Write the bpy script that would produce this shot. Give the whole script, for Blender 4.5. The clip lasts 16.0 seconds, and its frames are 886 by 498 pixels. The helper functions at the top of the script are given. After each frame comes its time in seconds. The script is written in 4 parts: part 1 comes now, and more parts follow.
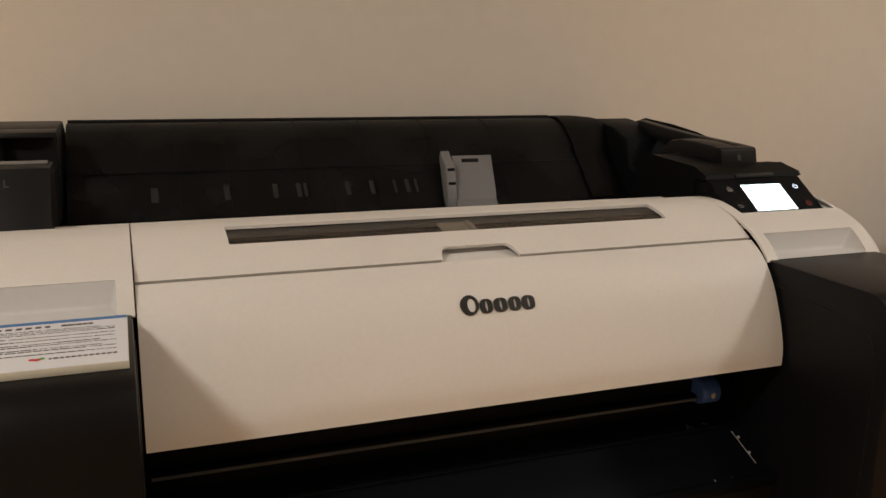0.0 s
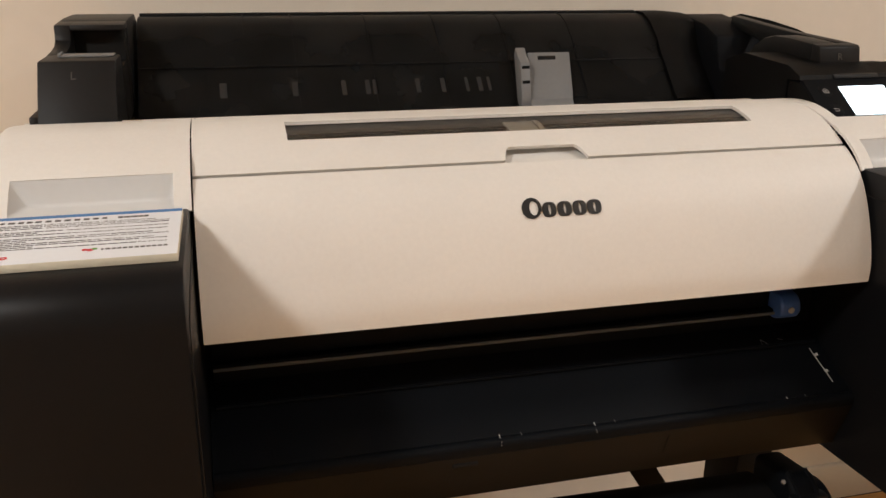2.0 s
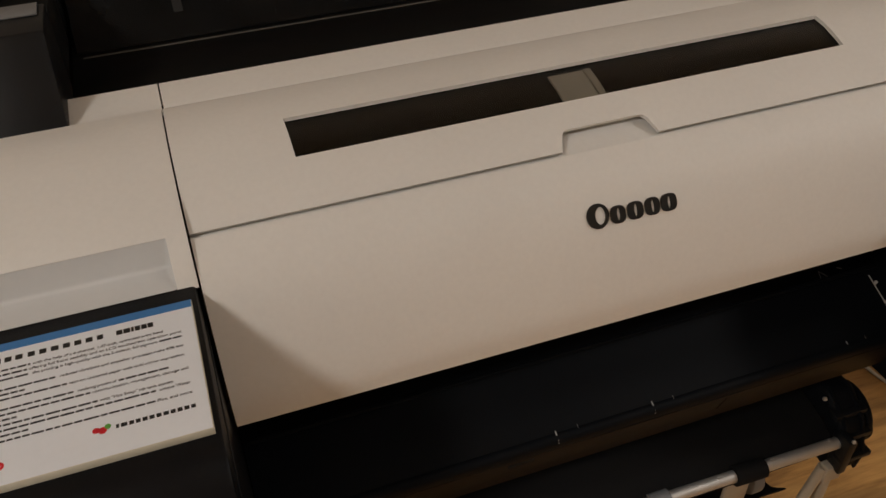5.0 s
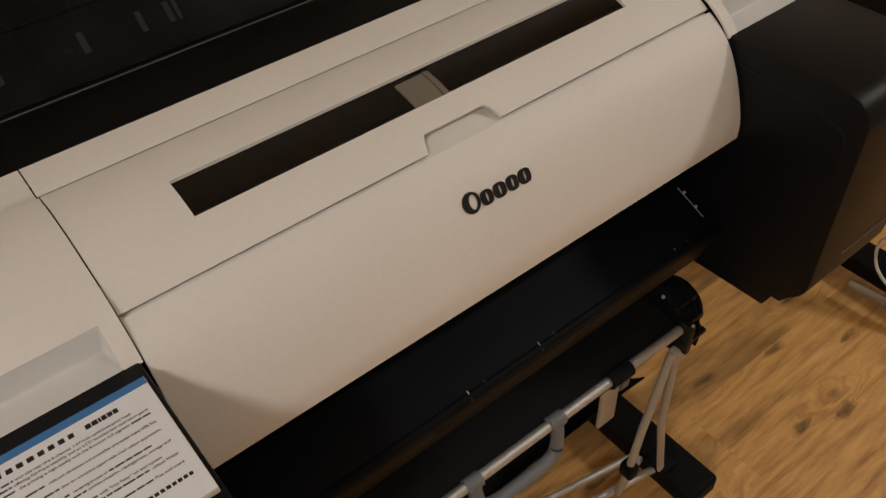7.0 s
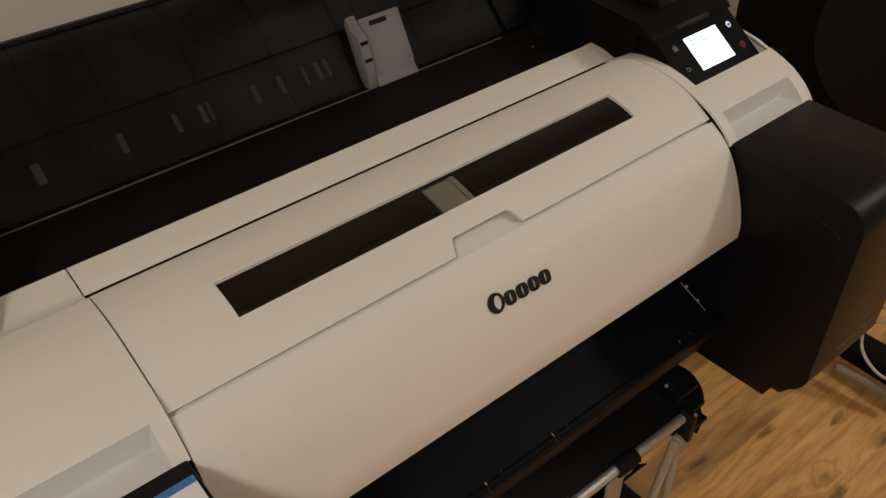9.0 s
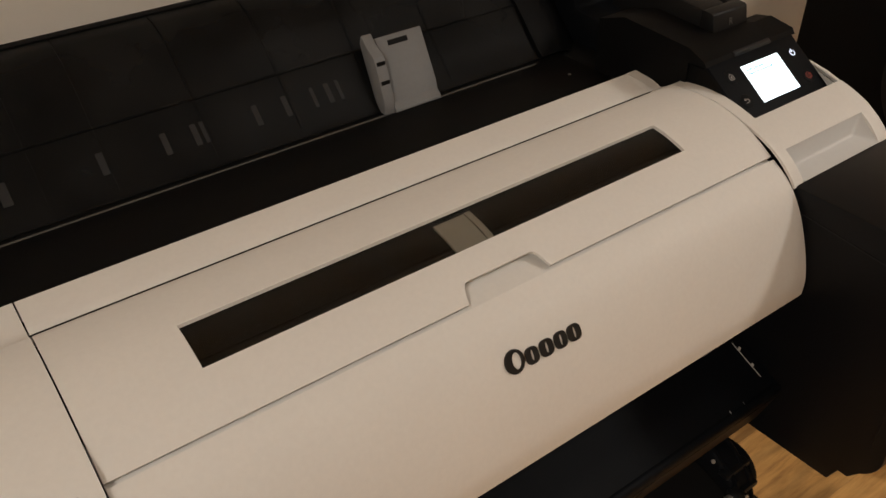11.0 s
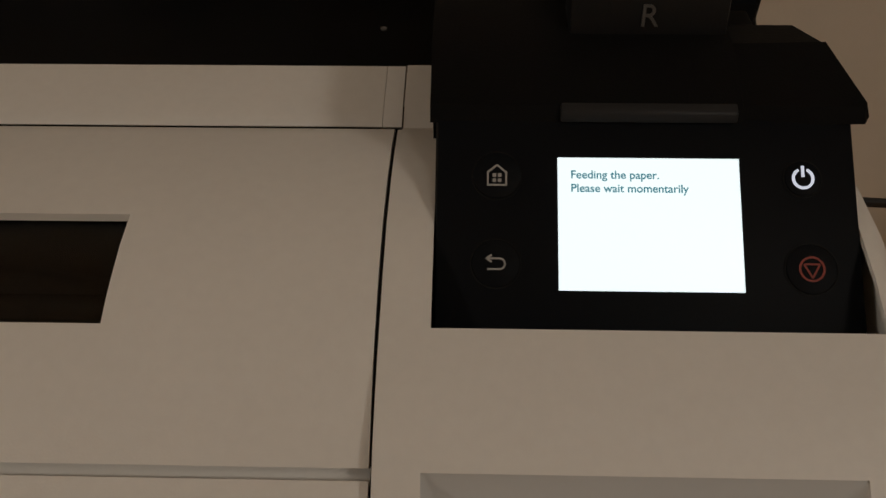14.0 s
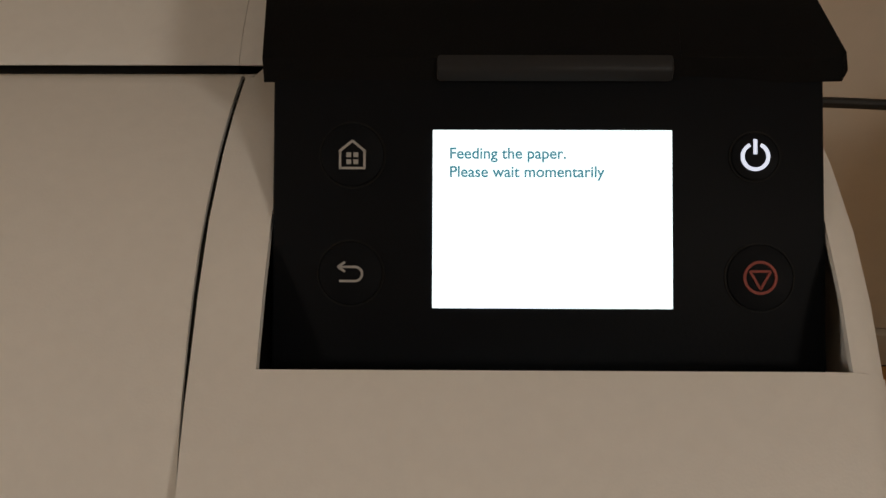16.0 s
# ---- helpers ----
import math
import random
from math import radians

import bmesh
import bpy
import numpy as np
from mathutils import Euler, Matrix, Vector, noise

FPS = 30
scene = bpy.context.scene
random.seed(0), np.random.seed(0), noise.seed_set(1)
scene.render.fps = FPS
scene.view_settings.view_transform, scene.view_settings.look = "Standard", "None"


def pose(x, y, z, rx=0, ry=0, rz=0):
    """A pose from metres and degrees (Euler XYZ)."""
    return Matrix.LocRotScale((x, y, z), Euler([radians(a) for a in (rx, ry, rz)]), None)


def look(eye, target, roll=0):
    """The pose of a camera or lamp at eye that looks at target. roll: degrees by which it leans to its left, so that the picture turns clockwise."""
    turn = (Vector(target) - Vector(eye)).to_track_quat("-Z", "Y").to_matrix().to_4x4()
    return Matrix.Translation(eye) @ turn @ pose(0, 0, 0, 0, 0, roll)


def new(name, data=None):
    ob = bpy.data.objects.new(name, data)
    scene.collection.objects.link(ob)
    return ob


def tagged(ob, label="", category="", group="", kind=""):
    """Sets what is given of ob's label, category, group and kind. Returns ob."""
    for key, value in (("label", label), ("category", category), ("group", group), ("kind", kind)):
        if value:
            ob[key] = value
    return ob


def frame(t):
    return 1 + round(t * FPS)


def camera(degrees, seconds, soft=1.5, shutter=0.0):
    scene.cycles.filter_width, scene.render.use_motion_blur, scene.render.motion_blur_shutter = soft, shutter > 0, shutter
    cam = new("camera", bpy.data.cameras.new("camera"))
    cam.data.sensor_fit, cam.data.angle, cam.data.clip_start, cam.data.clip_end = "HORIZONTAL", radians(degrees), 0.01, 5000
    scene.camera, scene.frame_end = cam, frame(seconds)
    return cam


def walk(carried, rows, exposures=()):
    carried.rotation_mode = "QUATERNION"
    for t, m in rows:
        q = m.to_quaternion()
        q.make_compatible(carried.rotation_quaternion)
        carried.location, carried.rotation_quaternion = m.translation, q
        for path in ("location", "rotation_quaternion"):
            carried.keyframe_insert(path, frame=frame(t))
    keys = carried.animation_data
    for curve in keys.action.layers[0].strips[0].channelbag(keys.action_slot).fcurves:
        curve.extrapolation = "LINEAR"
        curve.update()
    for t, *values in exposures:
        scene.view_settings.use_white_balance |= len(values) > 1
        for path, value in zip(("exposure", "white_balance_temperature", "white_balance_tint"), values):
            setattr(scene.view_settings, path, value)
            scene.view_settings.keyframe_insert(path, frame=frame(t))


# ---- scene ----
cam = camera(55.0, 16.0)
PATH = [
    (0, (-0.332, -0.766, 1.156), (0.357, 1.058, 0.711), 0.9),
    (0.5, (-0.332, -0.76, 1.155), (0.291, 1.083, 0.691), 0.9),
    (1, (-0.313, -0.758, 1.14), (0.236, 1.093, 0.62), 0.8),
    (1.5, (-0.303, -0.754, 1.136), (0.196, 1.091, 0.546), 0.7),
    (2, (-0.298, -0.752, 1.146), (0.174, 1.075, 0.484), 0.6),
    (2.5, (-0.303, -0.755, 1.186), (0.159, 1.047, 0.451), 0.5),
    (3, (-0.304, -0.734, 1.234), (0.141, 1.017, 0.377), 0.2),
    (3.2, (-0.301, -0.714, 1.255), (0.136, 1.004, 0.329), 0.2),
    (5.3, (-0.311, -0.459, 1.338), (0.212, 0.94, 0.007), -3.0),
    (5.5, (-0.314, -0.443, 1.344), (0.273, 0.916, -0.001), -3.2),
    (6, (-0.339, -0.44, 1.382), (0.358, 0.824, -0.002), -3.3),
    (6.5, (-0.366, -0.462, 1.417), (0.401, 0.738, 0.013), -3.3),
    (7, (-0.386, -0.477, 1.418), (0.463, 0.669, 0.017), -2.9),
    (7.5, (-0.4, -0.478, 1.423), (0.497, 0.644, 0.032), -2.1),
    (8, (-0.408, -0.476, 1.438), (0.53, 0.652, 0.08), -1.4),
    (8.5, (-0.419, -0.465, 1.452), (0.547, 0.692, 0.137), -1.1),
    (9, (-0.426, -0.459, 1.467), (0.533, 0.739, 0.184), -0.9),
    (9.5, (-0.424, -0.465, 1.466), (0.531, 0.78, 0.226), -0.9),
    (9.7, (-0.425, -0.467, 1.449), (0.547, 0.805, 0.25), -1.3),
    (11.8, (-0.131, -0.364, 1.364), (0.659, 1.029, 0.165), 0.4),
    (12, (-0.047, -0.363, 1.35), (0.659, 1.072, 0.148), 0.3),
    (12.5, (0.107, -0.341, 1.316), (0.566, 1.167, 0.085), -0.3),
    (13, (0.226, -0.245, 1.278), (0.499, 1.285, 0.019), -0.1),
    (13.5, (0.312, -0.175, 1.233), (0.399, 1.34, -0.07), -0.3),
    (14, (0.357, -0.137, 1.181), (0.312, 1.301, -0.209), -0.6),
    (14.5, (0.366, -0.107, 1.149), (0.308, 1.246, -0.323), -0.6),
    (15, (0.379, -0.084, 1.148), (0.3, 1.184, -0.396), -1.7),
    (15.5, (0.386, -0.071, 1.151), (0.342, 1.149, -0.432), -1.2),
    (16, (0.394, -0.062, 1.158), (0.373, 1.14, -0.441), -0.6),
]
EXPOSURES = [(0.0, -0.3, 6380, 10), (1.0, -0.15, 6230, 10), (1.5, -0.05, 6155, 10), (2.0, 0.25, 6080, 10), (2.5, 0.15, 6080, 10), (3.0, 0.12, 6080, 10), (5.5, -0.72, 6250, 10), (6.0, -0.66, 6262, 10), (7.0, -0.5, 6286, 10), (8.0, -0.42, 6310, 10), (9.0, -0.48, 6333, 10), (9.7, -0.45, 6350, 10), (12.0, -0.33, 6540, 10), (13.0, -0.65, 6620, 10), (13.5, -0.5, 6660, 10), (14.0, -1.4, 6720, 10), (14.5, -1.62, 6775, 10), (15.0, -1.7, 6750, 10), (15.5, -1.3, 6725, 10), (16.0, -1.1, 6700, 10)]
walk(cam, [(t, look(eye, target, roll)) for t, eye, target, roll in PATH], EXPOSURES)

# ---- light ----
W = bpy.data.worlds.new("world")
scene.world = W
W.use_nodes = True
W.node_tree.nodes["Background"].inputs[0].default_value = (1.0, 0.8, 0.6, 1)
W.node_tree.nodes["Background"].inputs[1].default_value = 0.02


def ceiling_lamp_light(x, y, power, half, spread):
    d = bpy.data.lights.new("ceiling_lamp_light", "AREA")
    d.spread = radians(spread)
    d.shape, d.size, d.size_y, d.energy, d.color = "RECTANGLE", half, half, power, (1.0, 0.910, 0.805)
    ob = new("ceiling_lamp_light", d)
    ob.matrix_basis = pose(x, y, 2.455)
    return ob


# The third, small lamp is an added unseen fill for the right-hand wall.
LAMPS = [(-1.65, -1.10, 29, 0.32, 165), (1.70, -1.10, 20, 0.32, 150), (0.75, -0.45, 1.5, 0.16, 165)]
for lx, ly, lp, lh, ls in LAMPS:
    ceiling_lamp_light(lx, ly, lp, lh, ls)


# ---- materials ----
def mat(name, color, rough=0.5, metal=0.0, spec=0.5, var=0.06, scale=40.0, bump=0.0, bscale=900.0, rvar=0.1):
    """A surface with a coarse and a fine unevenness in colour and gloss, and fine relief."""
    m = bpy.data.materials.new(name)
    m.use_nodes = True
    nt = m.node_tree
    n, l = nt.nodes, nt.links
    p = n["Principled BSDF"]
    p.inputs["Metallic"].default_value = metal
    p.inputs["Specular IOR Level"].default_value = spec
    tc = n.new("ShaderNodeTexCoord")
    a = n.new("ShaderNodeTexNoise")
    a.inputs["Scale"].default_value, a.inputs["Detail"].default_value = scale * 0.2, 6
    b = n.new("ShaderNodeTexNoise")
    b.inputs["Scale"].default_value, b.inputs["Detail"].default_value = scale * 5, 4
    add = n.new("ShaderNodeMath")
    l.new(tc.outputs["Object"], a.inputs["Vector"])
    l.new(tc.outputs["Object"], b.inputs["Vector"])
    l.new(a.outputs["Fac"], add.inputs[0])
    l.new(b.outputs["Fac"], add.inputs[1])
    ramp = n.new("ShaderNodeMapRange")
    ramp.inputs["From Min"].default_value, ramp.inputs["From Max"].default_value = 0.6, 1.4
    ramp.inputs["To Min"].default_value, ramp.inputs["To Max"].default_value = 1 - var, 1 + var
    l.new(add.outputs[0], ramp.inputs["Value"])
    mul = n.new("ShaderNodeVectorMath")
    mul.operation = "SCALE"
    mul.inputs[0].default_value = color
    l.new(ramp.outputs[0], mul.inputs["Scale"])
    l.new(mul.outputs[0], p.inputs["Base Color"])
    rr = n.new("ShaderNodeMapRange")
    rr.inputs["To Min"].default_value, rr.inputs["To Max"].default_value = max(0.02, rough - rvar), min(1, rough + rvar)
    l.new(a.outputs["Fac"], rr.inputs["Value"])
    l.new(rr.outputs[0], p.inputs["Roughness"])
    if bump:
        f = n.new("ShaderNodeTexNoise")
        f.inputs["Scale"].default_value, f.inputs["Detail"].default_value = bscale, 3
        l.new(tc.outputs["Object"], f.inputs["Vector"])
        bp = n.new("ShaderNodeBump")
        bp.inputs["Strength"].default_value, bp.inputs["Distance"].default_value = bump, 0.001
        l.new(f.outputs["Fac"], bp.inputs["Height"])
        l.new(bp.outputs[0], p.inputs["Normal"])
    return m


def glow(name, color, strength):
    m = bpy.data.materials.new(name)
    m.use_nodes = True
    p = m.node_tree.nodes["Principled BSDF"]
    p.inputs["Base Color"].default_value = (0.02, 0.02, 0.02, 1)
    p.inputs["Emission Color"].default_value = (*color, 1)
    p.inputs["Emission Strength"].default_value = strength
    return m


def smoked(name, tint, clear, rough):
    """Dark see-through plastic: part cloudy gloss on black, part a tinted view through."""
    m = bpy.data.materials.new(name)
    m.use_nodes = True
    nt = m.node_tree
    p = nt.nodes["Principled BSDF"]
    tc, cloud = nt.nodes.new("ShaderNodeTexCoord"), nt.nodes.new("ShaderNodeTexNoise")
    cloud.inputs["Scale"].default_value, cloud.inputs["Detail"].default_value = 13.0, 6
    nt.links.new(tc.outputs["Object"], cloud.inputs["Vector"])
    ramp = nt.nodes.new("ShaderNodeValToRGB")
    e = ramp.color_ramp.elements
    e[0].position, e[0].color = 0.35, (0.0076, 0.0080, 0.0084, 1)
    e[1].position, e[1].color = 0.70, (0.0185, 0.0190, 0.0194, 1)
    nt.links.new(cloud.outputs["Fac"], ramp.inputs[0])
    nt.links.new(ramp.outputs[0], p.inputs["Base Color"])
    p.inputs["Specular IOR Level"].default_value = 0.10
    p.inputs["Roughness"].default_value = rough
    t = nt.nodes.new("ShaderNodeBsdfTransparent")
    t.inputs[0].default_value = (*tint, 1)
    mix = nt.nodes.new("ShaderNodeMixShader")
    mix.inputs[0].default_value = clear
    nt.links.new(p.outputs[0], mix.inputs[1])
    nt.links.new(t.outputs[0], mix.inputs[2])
    nt.links.new(mix.outputs[0], nt.nodes["Material Output"].inputs[0])
    return m


def tinted_pane(name, tint, rough):
    """A clear tinted pane with the gloss of smooth plastic."""
    m = bpy.data.materials.new(name)
    m.use_nodes = True
    nt = m.node_tree
    fr, g, t, mix = nt.nodes.new("ShaderNodeLayerWeight"), nt.nodes.new("ShaderNodeBsdfGlossy"), nt.nodes.new("ShaderNodeBsdfTransparent"), nt.nodes.new("ShaderNodeMixShader")
    fr.inputs["Blend"].default_value = 0.5
    sharp, weak = nt.nodes.new("ShaderNodeMath"), nt.nodes.new("ShaderNodeMath")
    sharp.operation, weak.operation = "POWER", "MULTIPLY_ADD"
    sharp.inputs[1].default_value = 5.0
    weak.inputs[1].default_value, weak.inputs[2].default_value = 0.9, 0.035
    nt.links.new(fr.outputs["Facing"], sharp.inputs[0])
    nt.links.new(sharp.outputs[0], weak.inputs[0])
    g.inputs["Roughness"].default_value = rough
    t.inputs[0].default_value = (*tint, 1)
    nt.links.new(weak.outputs[0], mix.inputs[0])
    nt.links.new(t.outputs[0], mix.inputs[1])
    nt.links.new(g.outputs[0], mix.inputs[2])
    nt.links.new(mix.outputs[0], nt.nodes["Material Output"].inputs[0])
    return m


WHITE = mat("white_moulded_plastic", (0.78, 0.765, 0.735), 0.5, 0, 0.4, 0.03, 45, 0.06, 1400)
WHITE_IN = mat("pale_grey_recess", (0.66, 0.665, 0.665), 0.5, 0, 0.4, 0.02, 30, 0.05, 1400)
BLACK = mat("black_textured_plastic", (0.0052, 0.0053, 0.0056), 0.50, 0, 0.07, 0.12, 30, 0.2, 1100)
POD = mat("black_grained_plastic", (0.0064, 0.0068, 0.0080), 0.38, 0, 0.15, 0.12, 30, 0.15, 1300, 0.05)
BLACK_SMOOTH = mat("black_smooth_plastic", (0.0052, 0.0061, 0.0078), 0.55, 0, 0.07, 0.1, 20, 0.05, 900)
CHARCOAL = mat("charcoal_plastic", (0.0085, 0.0091, 0.0102), 0.45, 0, 0.22, 0.1, 30, 0.2, 1100)
DARK_GAP = mat("dark_inner_plastic", (0.006, 0.006, 0.006), 0.7, 0, 0.2, 0.2, 20)
SMOKE = smoked("smoked_roll_cover_plastic", (0.20, 0.18, 0.16), 0.30, 0.35)
PANE = tinted_pane("tinted_window_plastic", (0.78, 0.775, 0.78), 0.08)
GREY = mat("light_grey_plastic", (0.185, 0.19, 0.197), 0.5, 0, 0.4, 0.05, 40, 0.1, 1200)
MIDGREY = mat("mid_grey_plastic", (0.17, 0.18, 0.19), 0.5, 0, 0.4, 0.05, 40, 0.1, 1200)
STEEL = mat("brushed_steel_tube", (0.58, 0.57, 0.55), 0.55, 0.8, 0.5, 0.06, 60, 0.1, 600)
BEIGE = mat("beige_painted_rod", (0.24, 0.185, 0.125), 0.5, 0, 0.4, 0.08)
PAINTED = mat("pale_painted_tube", (0.40, 0.36, 0.29), 0.5, 0.0, 0.5, 0.06, 60)
BLUE = mat("blue_plastic_lever", (0.05, 0.12, 0.38), 0.4, 0, 0.5, 0.05)
FABRIC = mat("black_basket_cloth", (0.006, 0.006, 0.0066), 0.85, 0, 0.2, 0.25, 120, 0.5, 1600)
INK = mat("black_print", (0.012, 0.012, 0.012), 0.4, 0, 0.4, 0.05)
MARK = mat("white_print", (0.50, 0.49, 0.46), 0.6, 0, 0.3, 0.1)
DULLMARK = mat("dull_grey_print", (0.16, 0.155, 0.15), 0.6, 0, 0.3, 0.1)
BOARD = mat("white_board_face", (0.80, 0.83, 0.88), 0.55, 0, 0.3, 0.02)
BOARD_EDGE = mat("foam_board_edge", (0.66, 0.63, 0.52), 0.8, 0, 0.2, 0.06)
BOARD_BLUE = mat("blue_print", (0.06, 0.20, 0.48), 0.5, 0, 0.3, 0.05)
RED = mat("red_print", (0.60, 0.02, 0.03), 0.5, 0, 0.3, 0.05)
GREEN = mat("green_print", (0.12, 0.36, 0.06), 0.5, 0, 0.3, 0.05)
TEXT = mat("grey_print", (0.035, 0.035, 0.04), 0.5, 0, 0.3, 0.05)
WALL = mat("cream_wall_paint", (0.82, 0.77, 0.69), 0.9, 0, 0.2, 0.03, 6, 0.25, 350)
CEIL = mat("white_ceiling_paint", (0.80, 0.79, 0.76), 0.9, 0, 0.2, 0.02, 6, 0.2, 300)
SKIRT = mat("white_skirting_paint", (0.76, 0.74, 0.69), 0.5, 0, 0.4, 0.03, 10)
RUBBER = mat("black_rubber", (0.012, 0.012, 0.012), 0.6, 0, 0.4, 0.1)
CORD = mat("white_cable_sheath", (0.55, 0.53, 0.48), 0.5, 0, 0.4, 0.05)
TICK = mat("faint_grey_print", (0.019, 0.019, 0.0195), 0.6, 0, 0.3, 0.1)
SCREEN = glow("lit_display", (0.83, 0.97, 1.0), 2.9)
LETTER = mat("dull_grey_letter", (0.085, 0.083, 0.08), 0.5, 0, 0.3, 0.05)
# Black plastic; the brown imitates the floor's reflection in the guide's front face.
GUIDE_FRONT = mat("black_plastic_floor_reflection", (0.011, 0.0092, 0.0074), 0.6, 0, 0.15, 0.1, 30, 0.1, 900)
POWER = glow("lit_power_symbol", (0.80, 0.85, 1.0), 2.0)
SYMBOL = mat("pale_symbol_print", (0.42, 0.41, 0.40), 0.5, 0, 0.3, 0.05)
REDSYM = mat("red_symbol_print", (0.26, 0.045, 0.03), 0.5, 0, 0.3, 0.05)
DIFFUSER = glow("lamp_diffuser", (1.0, 0.910, 0.805), 4.0)
STATUS = mat("clear_light_bar", (0.020, 0.021, 0.023), 0.5, 0, 0.2, 0.05)


KNOTS = [(0.64, 0.038, 0.0176), (0.814, -0.003, 0.0144), (0.693, -0.15, 0.0128), (0.787, -0.184, 0.0144), (0.96, -0.078, 0.0128), (0.983, -0.167, 0.0160)]


def wood():
    m = bpy.data.materials.new("oak_floor_board")
    m.use_nodes = True
    nt = m.node_tree
    n, l = nt.nodes, nt.links
    p = n["Principled BSDF"]
    tc, info = n.new("ShaderNodeTexCoord"), n.new("ShaderNodeObjectInfo")
    shift = n.new("ShaderNodeVectorMath")
    shift.operation = "MULTIPLY_ADD"
    l.new(info.outputs["Random"], shift.inputs[0])
    shift.inputs[1].default_value = (37.0, 11.0, 5.0)
    l.new(tc.outputs["Object"], shift.inputs[2])
    # knots bend the grain
    knot = n.new("ShaderNodeTexVoronoi")
    ks = n.new("ShaderNodeMapping")
    ks.inputs["Scale"].default_value = (3.2, 9.5, 1)
    l.new(shift.outputs[0], ks.inputs[0])
    bend = n.new("ShaderNodeTexNoise")
    bend.inputs["Scale"].default_value, bend.inputs["Detail"].default_value = 4.0, 6
    l.new(ks.outputs[0], bend.inputs["Vector"])
    bent = n.new("ShaderNodeVectorMath")
    bent.operation = "MULTIPLY_ADD"
    l.new(bend.outputs["Color"], bent.inputs[0])
    bent.inputs[1].default_value = (0.40, 0.40, 0.0)
    l.new(ks.outputs[0], bent.inputs[2])
    l.new(bent.outputs[0], knot.inputs["Vector"])
    knot.inputs["Scale"].default_value = 1.0
    warp = n.new("ShaderNodeTexNoise")
    wm = n.new("ShaderNodeMapping")
    wm.inputs["Scale"].default_value = (2.0, 8.0, 1)
    l.new(shift.outputs[0], wm.inputs[0])
    l.new(wm.outputs[0], warp.inputs["Vector"])
    warp.inputs["Scale"].default_value, warp.inputs["Detail"].default_value = 1.0, 3
    ring = n.new("ShaderNodeMath")
    ring.operation = "MULTIPLY_ADD"
    near = n.new("ShaderNodeMapRange")
    near.inputs["From Max"].default_value, near.inputs["To Min"].default_value, near.inputs["To Max"].default_value = 0.42, 1.0, 0.0
    near.interpolation_type = "SMOOTHSTEP"
    l.new(knot.outputs["Distance"], near.inputs["Value"])
    l.new(near.outputs[0], ring.inputs[0])
    ring.inputs[1].default_value = 5.5
    l.new(warp.outputs["Fac"], ring.inputs[2])
    sep = n.new("ShaderNodeSeparateXYZ")
    l.new(shift.outputs[0], sep.inputs[0])
    comb = n.new("ShaderNodeCombineXYZ")
    sx = n.new("ShaderNodeMath")
    sx.operation = "MULTIPLY"
    sx.inputs[1].default_value = 7.0
    l.new(sep.outputs["X"], sx.inputs[0])
    sy = n.new("ShaderNodeMath")
    sy.operation = "MULTIPLY_ADD"
    sy.inputs[1].default_value = 62.0
    l.new(sep.outputs["Y"], sy.inputs[0])
    rw = n.new("ShaderNodeMath")
    rw.operation = "MULTIPLY"
    rw.inputs[1].default_value = 0.8
    l.new(ring.outputs[0], rw.inputs[0])
    l.new(rw.outputs[0], sy.inputs[2])
    l.new(sx.outputs[0], comb.inputs["X"])
    l.new(sy.outputs[0], comb.inputs["Y"])
    grain = n.new("ShaderNodeTexNoise")
    grain.inputs["Scale"].default_value, grain.inputs["Detail"].default_value, grain.inputs["Roughness"].default_value = 1.0, 8, 0.62
    l.new(comb.outputs[0], grain.inputs["Vector"])
    ramp = n.new("ShaderNodeValToRGB")
    e = ramp.color_ramp.elements
    e[0].position, e[0].color = 0.25, (0.27, 0.125, 0.036, 1)
    e[1].position, e[1].color = 0.75, (0.78, 0.450, 0.155, 1)
    e.new(0.48).color = (0.58, 0.315, 0.098, 1)
    l.new(grain.outputs["Fac"], ramp.inputs[0])
    dark = n.new("ShaderNodeMapRange")
    dark.inputs["From Min"].default_value, dark.inputs["From Max"].default_value = 0.02, 0.16
    dark.inputs["To Min"].default_value, dark.inputs["To Max"].default_value = 0.20, 1.0
    l.new(knot.outputs["Distance"], dark.inputs["Value"])
    tone = n.new("ShaderNodeMapRange")
    tone.inputs["To Min"].default_value, tone.inputs["To Max"].default_value = 0.97, 1.03
    l.new(info.outputs["Random"], tone.inputs["Value"])
    smoky = n.new("ShaderNodeTexNoise")
    sm = n.new("ShaderNodeMapping")
    sm.inputs["Scale"].default_value = (3.0, 11.0, 1)
    l.new(shift.outputs[0], sm.inputs[0])
    l.new(sm.outputs[0], smoky.inputs["Vector"])
    smoky.inputs["Scale"].default_value, smoky.inputs["Detail"].default_value = 1.0, 7
    soot = n.new("ShaderNodeMapRange")
    soot.inputs["From Min"].default_value, soot.inputs["From Max"].default_value = 0.36, 0.50
    soot.inputs["To Min"].default_value, soot.inputs["To Max"].default_value = 0.60, 1.0
    soot.interpolation_type = "SMOOTHSTEP"
    l.new(smoky.outputs["Fac"], soot.inputs["Value"])
    # the large knots beside the stand
    geo = n.new("ShaderNodeNewGeometry")
    wob = n.new("ShaderNodeVectorMath")
    wob.operation = "MULTIPLY_ADD"
    l.new(bend.outputs["Color"], wob.inputs[0])
    wob.inputs[1].default_value = (0.080, 0.040, 0.0)
    l.new(geo.outputs["Position"], wob.inputs[2])
    knots = None
